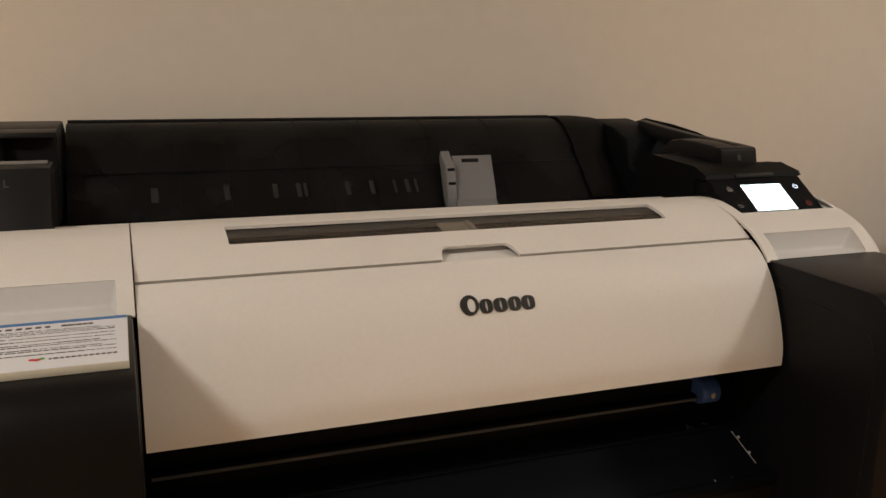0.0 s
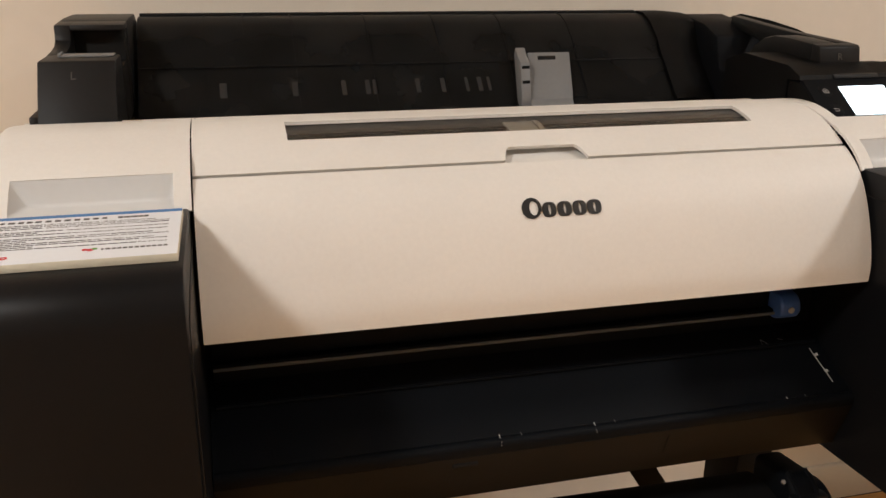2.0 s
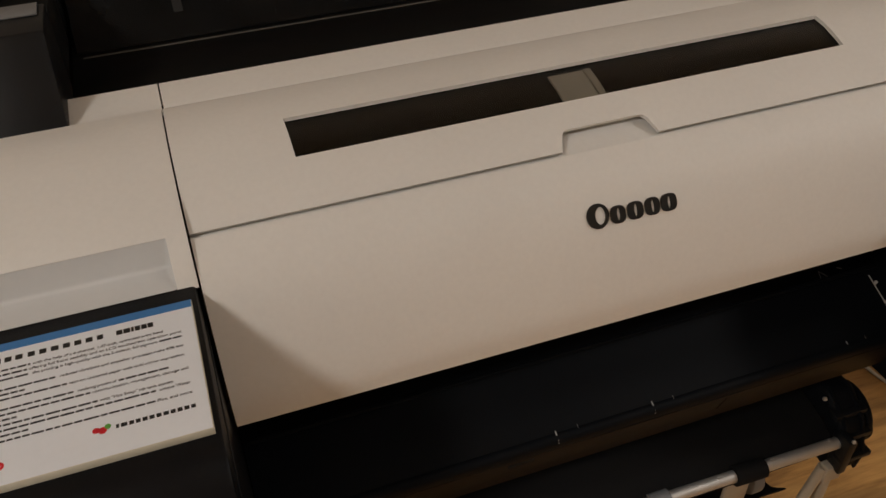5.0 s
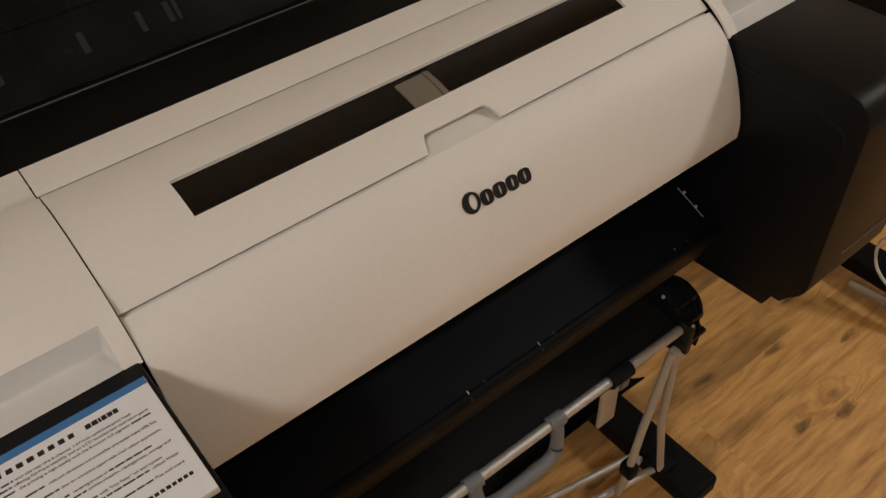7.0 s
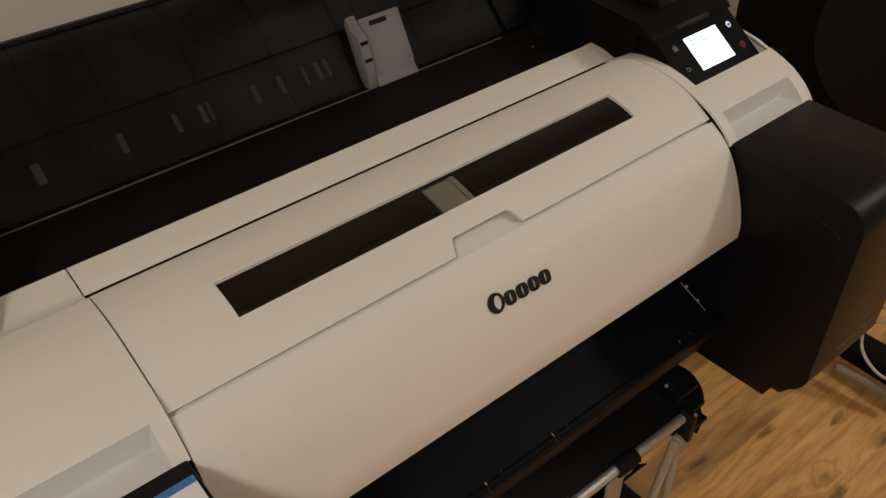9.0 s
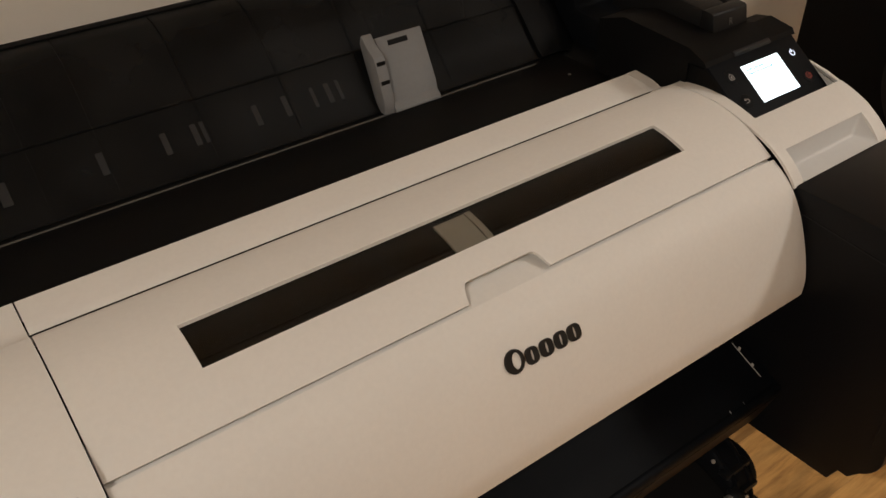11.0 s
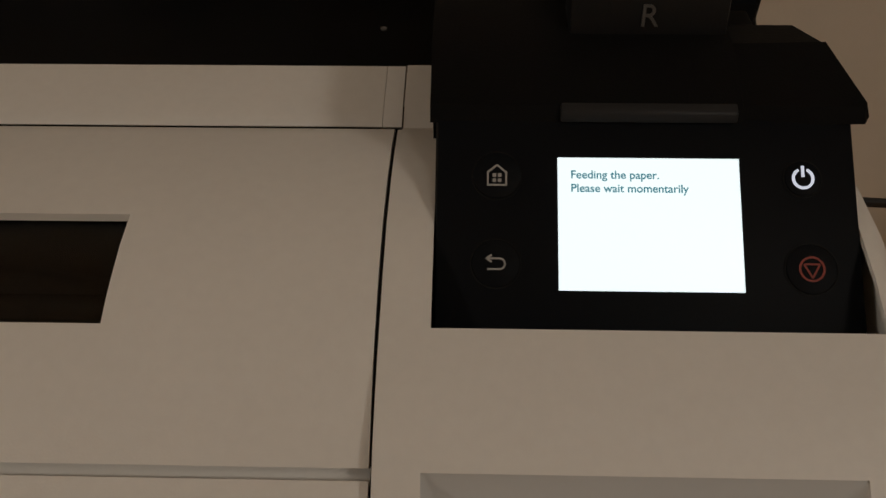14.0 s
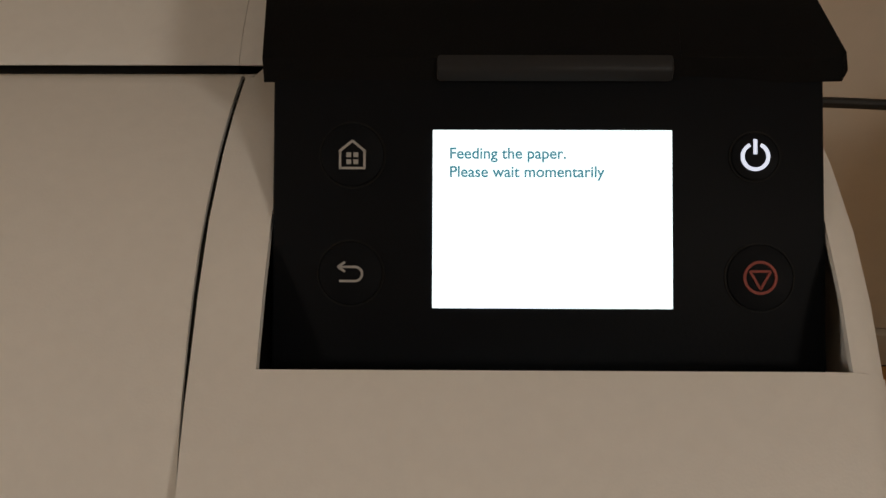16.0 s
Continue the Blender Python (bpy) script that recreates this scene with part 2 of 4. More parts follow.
    for kx, ky, size in KNOTS:
        off = n.new("ShaderNodeVectorMath")
        off.operation = "MULTIPLY_ADD"
        off.inputs[1].default_value = (1 / (2.8 * size), 1 / size, 0.0)
        off.inputs[2].default_value = (-(kx + 0.040) / (2.8 * size), -(ky + 0.020) / size, 0.0)
        l.new(wob.outputs[0], off.inputs[0])
        far = n.new("ShaderNodeVectorMath")
        far.operation = "LENGTH"
        l.new(off.outputs[0], far.inputs[0])
        rim = n.new("ShaderNodeMapRange")
        rim.interpolation_type = "SMOOTHSTEP"
        rim.inputs["From Min"].default_value, rim.inputs["From Max"].default_value = 0.0, 1.1
        rim.inputs["To Min"].default_value = 0.25
        l.new(far.outputs["Value"], rim.inputs["Value"])
        if knots is None:
            knots = rim
        else:
            both = n.new("ShaderNodeMath")
            both.operation = "MULTIPLY"
            l.new(knots.outputs[0], both.inputs[0])
            l.new(rim.outputs[0], both.inputs[1])
            knots = both
    swirl = n.new("ShaderNodeMath")
    swirl.operation = "MULTIPLY_ADD"
    swirl.inputs[1].default_value = -5.0
    l.new(knots.outputs[0], swirl.inputs[0])
    l.new(ring.outputs[0], swirl.inputs[2])
    l.new(swirl.outputs[0], rw.inputs[0])
    placed = n.new("ShaderNodeMath")
    placed.operation = "MULTIPLY"
    l.new(knots.outputs[0], placed.inputs[0])
    l.new(dark.outputs[0], placed.inputs[1])
    stain = n.new("ShaderNodeMath")
    stain.operation = "MULTIPLY"
    l.new(placed.outputs[0], stain.inputs[0])
    l.new(soot.outputs[0], stain.inputs[1])
    k = n.new("ShaderNodeMath")
    k.operation = "MULTIPLY"
    l.new(stain.outputs[0], k.inputs[0])
    l.new(tone.outputs[0], k.inputs[1])
    col = n.new("ShaderNodeVectorMath")
    col.operation = "SCALE"
    l.new(ramp.outputs[0], col.inputs[0])
    l.new(k.outputs[0], col.inputs["Scale"])
    l.new(col.outputs[0], p.inputs["Base Color"])
    p.inputs["Roughness"].default_value = 0.48
    bp = n.new("ShaderNodeBump")
    bp.inputs["Strength"].default_value, bp.inputs["Distance"].default_value = 0.25, 0.001
    l.new(grain.outputs["Fac"], bp.inputs["Height"])
    l.new(bp.outputs[0], p.inputs["Normal"])
    return m


WOOD = wood()


# ---- building helpers ----
def thing(name, base, label, category, group="", kind=""):
    ob = new(name)
    ob.location = base
    ob.empty_display_size = 0.05
    return tagged(ob, label, category, group, kind)


def link(name, bm, material, smooth=True):
    me = bpy.data.meshes.new(name)
    bmesh.ops.recalc_face_normals(bm, faces=bm.faces)
    bm.to_mesh(me)
    bm.free()
    me.materials.append(material)
    if smooth:
        me.polygons.foreach_set("use_smooth", [True] * len(me.polygons))
        me.set_sharp_from_angle(angle=radians(35))
    return new(name, me)


def part(name, bm, material, parent, label="", smooth=True):
    """One mesh under a thing or a part; its points are in world metres."""
    ob = link(name, bm, material, smooth)
    ob.parent = parent
    ob.location = -parent.location if parent.parent is None else (0, 0, 0)
    return tagged(ob, label)


def solo(name, bm, material, label, category, group="", kind="", smooth=True):
    return tagged(link(name, bm, material, smooth), label, category, group, kind)


def bevelled(bm, width, seg=2):
    if width:
        es = [e for e in bm.edges if len(e.link_faces) == 2 and e.calc_face_angle() > 0.5]
        bmesh.ops.bevel(bm, geom=es, offset=width, segments=seg, affect="EDGES", clamp_overlap=True, profile=0.5)
    return bm


def box(x0, x1, y0, y1, z0, z1, b=0.002, seg=2):
    bm = bmesh.new()
    bmesh.ops.create_cube(bm, size=1.0, matrix=Matrix.Translation(((x0 + x1) / 2, (y0 + y1) / 2, (z0 + z1) / 2)) @ Matrix.Diagonal((x1 - x0, y1 - y0, z1 - z0, 1)))
    return bevelled(bm, b, seg)


def prism(poly, x0, x1, b=0.002, seg=2):
    """A closed (y, z) outline drawn out along x."""
    bm = bmesh.new()
    vs = [bm.verts.new((x0, y, z)) for y, z in poly]
    f = bm.faces.new(vs)
    r = bmesh.ops.extrude_face_region(bm, geom=[f])
    bmesh.ops.translate(bm, verts=[v for v in r["geom"] if isinstance(v, bmesh.types.BMVert)], vec=(x1 - x0, 0, 0))
    return bevelled(bm, b, seg)


def slab(poly, z0, z1, b=0.001, seg=2):
    """A closed (x, y) outline drawn up along z."""
    bm = bmesh.new()
    f = bm.faces.new([bm.verts.new((x, y, z0)) for x, y in poly])
    r = bmesh.ops.extrude_face_region(bm, geom=[f])
    bmesh.ops.translate(bm, verts=[v for v in r["geom"] if isinstance(v, bmesh.types.BMVert)], vec=(0, 0, z1 - z0))
    return bevelled(bm, b, seg)


def tube(points, r, seg=12, caps=True):
    """A round bar through points."""
    bm = bmesh.new()
    pts = [Vector(p) for p in points]
    rings, up = [], Vector((0, 0, 1))
    for i, p in enumerate(pts):
        d = (pts[min(i + 1, len(pts) - 1)] - pts[max(i - 1, 0)]).normalized()
        side = d.cross(up if abs(d.z) < 0.95 else Vector((1, 0, 0))).normalized()
        other = side.cross(d).normalized()
        rings.append([bm.verts.new(p + r * (math.cos(a) * side + math.sin(a) * other)) for a in [2 * math.pi * k / seg for k in range(seg)]])
    for a, b in zip(rings, rings[1:]):
        for k in range(seg):
            bm.faces.new((a[k], a[(k + 1) % seg], b[(k + 1) % seg], b[k]))
    if caps:
        bm.faces.new(rings[0])
        bm.faces.new(rings[-1])
    return bm


def smooth_line(points, steps=8):
    """Points along a smooth line through the given ones."""
    pts = [Vector(p) for p in points]
    out = []
    for i in range(len(pts) - 1):
        a, b, c, d = pts[max(i - 1, 0)], pts[i], pts[i + 1], pts[min(i + 2, len(pts) - 1)]
        for k in range(steps):
            t = k / steps
            out.append(0.5 * (2 * b + (c - a) * t + (2 * a - 5 * b + 4 * c - d) * t * t + (3 * b - a - 3 * c + d) * t**3))
    return out + [pts[-1]]


def joined(*bms):
    out = bmesh.new()
    for b in bms:
        me = bpy.data.meshes.new("piece")
        b.to_mesh(me)
        out.from_mesh(me)
        bpy.data.meshes.remove(me)
        b.free()
    return out


def moved(bm, m):
    bm.transform(m)
    return bm


def ring(r0, r1, depth, seg=40, a0=0.0, a1=360.0):
    """A flat ring (or part of one) in the xy plane, top at z = depth."""
    bm = bmesh.new()
    full = a1 - a0 >= 360
    n = seg + (0 if full else 1)
    cols = []
    for k in range(n):
        a = radians(a0 + (a1 - a0) * k / seg)
        c, s = math.cos(a), math.sin(a)
        cols.append([bm.verts.new((r * c, r * s, z)) for r, z in ((r0, 0), (r0, depth), (r1, depth), (r1, 0))])
    for k in range(seg):
        a, b = cols[k], cols[(k + 1) % n]
        for j in range(4):
            bm.faces.new((a[j], a[(j + 1) % 4], b[(j + 1) % 4], b[j]))
    if not full:
        bm.faces.new(cols[0])
        bm.faces.new(cols[-1])
    return bm


def disc(r, depth, seg=32, b=0.0):
    bm = bmesh.new()
    bmesh.ops.create_cone(bm, cap_ends=True, segments=seg, radius1=r, radius2=r, depth=depth, matrix=Matrix.Translation((0, 0, depth / 2)))
    return bevelled(bm, b)


def words(text, size, depth=0.0002, bold=0.0):
    c = bpy.data.curves.new("words", "FONT")
    c.body, c.size, c.extrude, c.align_x, c.align_y = text, size, depth, "LEFT", "CENTER"
    c.offset = bold
    ob = bpy.data.objects.new("words", c)
    me = bpy.data.meshes.new_from_object(ob)
    bm = bmesh.new()
    bm.from_mesh(me)
    bpy.data.objects.remove(ob)
    bpy.data.curves.remove(c)
    bpy.data.meshes.remove(me)
    return bm


# ---- the room ----
X0, X1, Y0, Y1, TOP = -2.7, 3.1, -3.2, 0.60, 2.5
solo("wall_north", box(X0 - 0.12, X1 + 0.12, Y1, Y1 + 0.12, 0, TOP, 0), WALL, "cream painted plaster wall behind the printer", "wall", kind="structure")
solo("wall_south", box(X0 - 0.12, X1 + 0.12, Y0 - 0.12, Y0, 0, TOP, 0), WALL, "cream painted plaster wall of the room", "wall", kind="structure")
solo("wall_west", box(X0 - 0.12, X0, Y0, Y1, 0, TOP, 0), WALL, "cream painted plaster wall of the room", "wall", kind="structure")
solo("wall_east", box(X1, X1 + 0.12, Y0, Y1, 0, TOP, 0), WALL, "cream painted plaster wall of the room", "wall", kind="structure")
solo("ceiling", box(X0 - 0.12, X1 + 0.12, Y0 - 0.12, Y1 + 0.12, TOP, TOP + 0.1, 0), CEIL, "plain white painted ceiling", "ceiling", kind="structure")
solo("baseboard", box(X0, X1, Y1 - 0.014, Y1, 0.0, 0.09, 0.004), SKIRT, "white painted skirting board along the wall", "baseboard", kind="structure")
floor = solo("floor", box(X0, X1, Y0, Y1, -0.08, -0.013, 0), DARK_GAP, "oak-look laminate floor of wide boards", "floor", kind="structure")

for lx, ly, lp, lh, ls in LAMPS:
    li = lh - 0.025
    lamp = thing("ceiling_lamp", (lx, ly, TOP), "square white flush ceiling lamp, switched on; the small third is an added fill", "ceiling lamp", "ceiling lamps")
    part("frame", joined(box(lx - lh, lx + lh, ly - lh, ly - li, 2.44, 2.5), box(lx - lh, lx + lh, ly + li, ly + lh, 2.44, 2.5), box(lx - lh, lx - li, ly - li + 0.001, ly + li - 0.001, 2.44, 2.5), box(lx + li, lx + lh, ly - li + 0.001, ly + li - 0.001, 2.44, 2.5)), SKIRT, lamp)
    part("diffuser", box(lx - li + 0.001, lx + li - 0.001, ly - li + 0.001, ly + li - 0.001, 2.462, 2.475, 0.002), DIFFUSER, lamp)

# ---- the printer ----
printer = thing("wide_format_printer", (0, 0.2, 0.6), "white and black wide-format roll printer, switched on, standing on its stand", "printer")

# Outline of the white casing from the front's lower edge up and back to the hinge groove, as (y, z).
CASE = [(-0.071, 0.829), (-0.0705, 0.848), (-0.065, 0.870), (-0.055, 0.897), (-0.0435, 0.920), (-0.030, 0.938), (-0.016, 0.9495), (0.0, 0.959),
        (0.018, 0.970), (0.037, 0.9785), (0.055, 0.9840), (0.075, 0.9876), (0.105, 0.9879), (0.134, 0.9836)]
LINE = [(p.y, p.z) for p in smooth_line([(0, y, z) for y, z in CASE], 6)]


def case_z(y):
    return float(np.interp(y, [a for a, _ in LINE[12:]], [b for _, b in LINE[12:]]))


def shell(xs, rows_at, t, skip=lambda i, j: False):
    """A sheet of thickness t over columns xs, each with its own row of (y, z) points; skip leaves holes."""
    bm = bmesh.new()
    grid = [[bm.verts.new((x, y, z)) for y, z in rows_at(x)] for x in xs]
    for i in range(len(xs) - 1):
        for j in range(len(grid[i]) - 1):
            if not skip(i, j):
                bm.faces.new((grid[i][j], grid[i + 1][j], grid[i + 1][j + 1], grid[i][j + 1]))
    bm.normal_update()
    outer = [v for col in grid for v in col if v.link_faces]
    for v in [v for col in grid for v in col if not v.link_faces]:
        bm.verts.remove(v)
    faces, rim = list(bm.faces), [e for e in bm.edges if len(e.link_faces) == 1]
    inner = {v: bm.verts.new(v.co - v.normal * t) for v in outer}
    for f in faces:
        bm.faces.new([inner[v] for v in reversed(f.verts)])
    for e in rim:
        a, b = e.verts
        bm.faces.new((a, b, inner[b], inner[a]))
    return bm


def spread(a, b, n):
    return [a + (b - a) * k / n for k in range(n + 1)]


# front cover: lower front panel with its under-lip, and top panel with the window opening and the finger notch
front_rows = [p for p in LINE if p[0] < -0.0050] + [(-0.0042, case_z(-0.0042)), (-0.0040, case_z(-0.0042) - 0.0055), (0.002, 0.9530), (0.012, 0.9560), (0.030, 0.9630)]
front_cover = part("front_panel", shell(spread(-0.3300, 0.3300, 14), lambda x: front_rows, 0.004), WHITE, printer, "curved white front cover panel")

NL, NR, ND = -0.0435, 0.0415, 0.0150


def notch(x):
    u = min((x - NL) / 0.009, (NR - x) / 0.012, 1.0)
    return -0.0010 + (ND * (1 - (1 - u) ** 2.2) if u > 0 else 0.0)


TOPY = [0.030, 0.037, 0.046, 0.055, 0.065, 0.0782, 0.086, 0.098, 0.110, 0.122, 0.130, 0.134]
BAND = [(0.1360, 0.9824), (0.1385, 0.9792), (0.1538, 0.9672), (0.1555, 0.9648), (0.1558, 0.9600)]


def top_rows(x):
    a = notch(x)
    return [(y, case_z(y)) for y in (spread(a, TOPY[0], 4)[:-1] + TOPY)] + BAND


WL, WR = -0.244, 0.2432
top_xs = sorted(set([round(v, 5) for v in spread(-0.3300, WL, 3) + spread(WL, NL, 6) + spread(NL, NL + 0.009, 8) + spread(NL + 0.009, NR - 0.012, 6) + spread(NR - 0.012, NR, 9) + spread(NR, WR, 6) + spread(WR, 0.3300, 3)]))
j0, j1 = 4 + TOPY.index(0.037), 4 + TOPY.index(0.0782)
top_cover = part("top_cover", shell(top_xs, top_rows, 0.0035, lambda i, j: WL - 1e-4 < top_xs[i] < WR - 1e-4 and j0 <= j < j1), WHITE, printer, "white hinged top cover with a finger notch")
part("window_pane", shell([WL - 0.004, 0.0, WR + 0.004], lambda x: [(y, case_z(y) - 0.0042) for y in (0.033, 0.046, 0.055, 0.065, 0.082)], 0.0015), PANE, top_cover, "long tinted viewing window")

# rear strip behind the groove
rear = [(0.1578, 0.9676), (0.1590, 0.9687), (0.166, 0.9700), (0.172, 0.9715), (0.196, 0.9735), (0.1985, 0.9715), (0.1990, 0.9520)]
part("rear_strip", shell(spread(-0.330, 0.3225, 4), lambda x: rear, 0.0012), WHITE, printer, "white fixed strip behind the cover hinge")

# added dark strip that stands in for the groove's shade
part("groove_seal", box(-0.3298, 0.3222, 0.1564, 0.1640, 0.9570, 0.9658, 0.0005), DARK_GAP, printer, "dark strip standing in for the shade in the hinge groove")

# dark inner body under the casing
part("inner_body", prism([(0.028, 0.66), (0.028, 0.80), (-0.05, 0.832), (-0.045, 0.895), (-0.02, 0.925), (0.02, 0.944), (0.20, 0.946), (0.55, 0.944), (0.55, 0.66)], -0.4885, 0.4885, 0.002), DARK_GAP, printer)
part("guide_rail", tube([(-0.30, 0.066, 0.953), (0.30, 0.066, 0.953)], 0.005), BLACK_SMOOTH, printer, "black carriage guide rail")
carriage = part("print_carriage", shell([-0.0215, 0.0, 0.0095], lambda x: [(y, case_z(y) - 0.0085) for y in (0.032, 0.046, 0.060, 0.0775)], 0.002), mat("grey_beige_plastic", (0.56, 0.53, 0.42), 0.5), printer, "grey beige print carriage behind the window")
part("carriage_rib", shell([0.0105, 0.0165], lambda x: [(y, case_z(y) - 0.0075) for y in (0.032, 0.046, 0.060, 0.0775)], 0.002), mat("grey_beige_rib", (0.50, 0.47, 0.37), 0.5), carriage)

# brand mark on the front: five plain dark shapes in a row
mark_pose = Matrix(((0.93, 0, 0, -0.0015), (0, 0.520, -0.854, -0.0434), (0, 0.854, 0.520, 0.9212), (0, 0, 0, 1)))


def brand_shape(cx, cy, w, h, iw, ih, ix, power):
    """A dark rounded shape with a slim hole."""
    bm = bmesh.new()
    n, cols = 32, []
    for k in range(n):
        c, s = math.cos(2 * math.pi * k / n), math.sin(2 * math.pi * k / n)
        ox, oy = (math.copysign(abs(v) ** (2 / power), v) for v in (c, s))
        cols.append([bm.verts.new(v) for v in ((cx + ix + iw / 2 * c, cy + ih / 2 * s, -0.001), (cx + ix + iw / 2 * c, cy + ih / 2 * s, 0.0008), (cx + w / 2 * ox, cy + h / 2 * oy, 0.0008), (cx + w / 2 * ox, cy + h / 2 * oy, -0.001))])
    for p, q in zip(cols, cols[1:] + cols[:1]):
        for m in range(4):
            bm.faces.new((p[m], p[(m + 1) % 4], q[(m + 1) % 4], q[m]))
    part("brand_shape", moved(bm, mark_pose), INK, front_cover, "black raised plain shape of the brand mark")


brand_shape(-0.0315, 0.0012, 0.0205, 0.0200, 0.0095, 0.0140, 0.0022, 2.0)
for cx, w in ((-0.0132, 0.0142), (0.0030, 0.0152), (0.0192, 0.0142), (0.0350, 0.0152)):
    brand_shape(cx, -0.0010, w, 0.0142, 0.0030, 0.0100, 0.0004, 2.8)


def side_casing(s):
    """The white end section on side s (1: the panel's side), with its storage recess."""
    xa, xb = 0.3314, 0.4845
    ys = [-0.0335, -0.030, -0.024, -0.016, -0.0050, 0.0, 0.010, 0.018, 0.028, 0.0365]
    back = ys if s > 0 else ys + [0.046, 0.055, 0.065, 0.075, 0.098, 0.110, 0.122, 0.134]
    xs = [xa, 0.339, 0.3448, 0.3456, 0.3474, 0.3480, 0.360, 0.40, 0.44, 0.4745, 0.479, xb, 0.4900, 0.4950, 0.4980, 0.4992]

    def rows(x):
        drop = 0.0 if x <= xb else {0.4900: 0.0003, 0.4950: 0.0012, 0.4980: 0.0038, 0.4992: 0.0090}[x]
        out = []
        for y in back:
            yy = y + drop * 0.3 if y < 0 else y
            z = float(np.interp(y, ys, [0.9372, 0.9422, 0.9486, 0.9556, 0.9630, 0.9662, 0.9706, 0.9737, 0.9770, 0.9790])) if y < 0.037 else case_z(y)
            out.append((yy, z - drop))
        return out + ([(0.1365, 0.9806), (0.1410, 0.9772), (0.1475, 0.9728), (0.1550, 0.9698), (0.1640, 0.9694), (0.1750, 0.9712), (0.1960, 0.9735), (0.1985, 0.9715), (0.1990, 0.9520)] if s < 0 else [(y, case_z(y)) for y in (0.046, 0.055, 0.075, 0.098, 0.115)] + [(0.134, 0.9836), (0.142, 0.9765), (0.158, 0.9672), (0.172, 0.9715), (0.197, 0.9735), (0.199, 0.952)])

    bm = shell(xs, rows, 0.003, lambda i, j: (0.3450 < xs[i] < 0.4740 and j < 4) or (s > 0 and xs[i] > 0.3465 and j >= len(ys) - 1))
    if s < 0:
        bm.transform(Matrix.Diagonal((-1, 1, 1, 1)))
        bmesh.ops.reverse_faces(bm, faces=bm.faces)
    body = part("end_casing", bm, WHITE, printer, "white end casing with a shallow storage recess")
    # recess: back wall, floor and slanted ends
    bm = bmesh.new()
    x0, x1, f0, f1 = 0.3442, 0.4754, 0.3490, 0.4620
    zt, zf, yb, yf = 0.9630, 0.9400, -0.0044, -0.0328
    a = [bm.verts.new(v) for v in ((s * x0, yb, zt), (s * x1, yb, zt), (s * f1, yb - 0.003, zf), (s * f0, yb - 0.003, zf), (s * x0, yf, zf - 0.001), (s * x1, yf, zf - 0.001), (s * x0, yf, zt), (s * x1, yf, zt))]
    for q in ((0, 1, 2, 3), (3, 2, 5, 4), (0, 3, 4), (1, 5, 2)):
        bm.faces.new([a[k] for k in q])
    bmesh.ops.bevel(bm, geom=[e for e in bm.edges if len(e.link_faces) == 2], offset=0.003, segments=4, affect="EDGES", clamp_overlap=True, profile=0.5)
    # coloured a little greyer than the casing around it
    part("recess", bm, WHITE_IN, body, "moulded recess, greyer than the white casing")
    # outer side wall
    wall = [(-0.033, 0.9300), (-0.020, 0.9380), (0.0, 0.9490), (0.037, 0.9690), (0.075, 0.9785), (0.121, 0.9745), (0.155, 0.9600), (0.52, 0.955), (0.52, 0.70), (-0.033, 0.70)]
    part("side_panel", prism(wall, s * 0.4950, s * 0.4988, 0.001), WHITE, printer, "white outer side panel")
    if s > 0:
        part("panel_lip", box(0.3474, 0.4880, 0.0345, 0.0364, 0.9600, 0.9765, 0.0005), WHITE, body)
        part("panel_rim", shell([0.4893, 0.4920, 0.4950, 0.4980, 0.4992], lambda x: [(y, case_z(min(y, 0.121)) - 0.25 * max(0, y - 0.121) - {0.4893: 0.0, 0.4920: 0.0004, 0.4950: 0.0012, 0.4980: 0.0038, 0.4992: 0.009}[x]) for y in (0.0368, 0.055, 0.075, 0.098, 0.121, 0.150)], 0.0015), WHITE, printer, "white outer rim beside the control panel")
        part("rim_join", shell([0.3227, 0.327, 0.3308], lambda x: [(0.1578, 0.9676), (0.1590, 0.9687), (0.172, 0.9715), (0.196, 0.9735), (0.1985, 0.9715), (0.199, 0.952)], 0.003), WHITE, printer)


side_casing(1)
side_casing(-1)
# The open joint's darkness is imitated by a sunken dark strip.
part("seam_seal", shell([0.3302, 0.3312], lambda x: [(y, case_z(y) - 0.0012) for y in spread(0.0, 0.134, 12)] + [(y, z - 0.0012) for y, z in BAND[:-1]], 0.001), DARK_GAP, printer, "added dark strip imitating the shaded gap beside the cover")


def arc(cy, cz, r, a0, a1, n):
    return [(cy + r * math.cos(radians(a0 + (a1 - a0) * k / n)), cz + r * math.sin(radians(a0 + (a1 - a0) * k / n))) for k in range(n + 1)]


def ink_pod(s):
    out = [(0.02, 0.9385), (-0.170, 0.9385)] + arc(-0.170, 0.9055, 0.033, 100, 180, 7) + arc(-0.163, 0.690, 0.040, 180, 235, 5) + [(-0.176, 0.6420), (-0.165, 0.6420), (-0.157, 0.6210), (-0.040, 0.6160), (0.02, 0.6160)]
    pod = part("ink_tank_cover", prism(out, s * 0.3335, s * 0.4900, 0.0022), POD, printer, "black matt ink tank cover with a rounded front edge")
    seam = smooth_line([(s * 0.3333, -0.030, 0.915), (s * 0.3333, -0.10, 0.9095), (s * 0.3333, -0.165, 0.9015), (s * 0.3333, -0.186, 0.880), (s * 0.3333, -0.188, 0.80), (s * 0.3333, -0.186, 0.70)], 5)
    part("lid_seam", tube(seam, 0.0009, 6), CHARCOAL, pod)
    return pod


pod_right = ink_pod(1)
pod_left = ink_pod(-1)
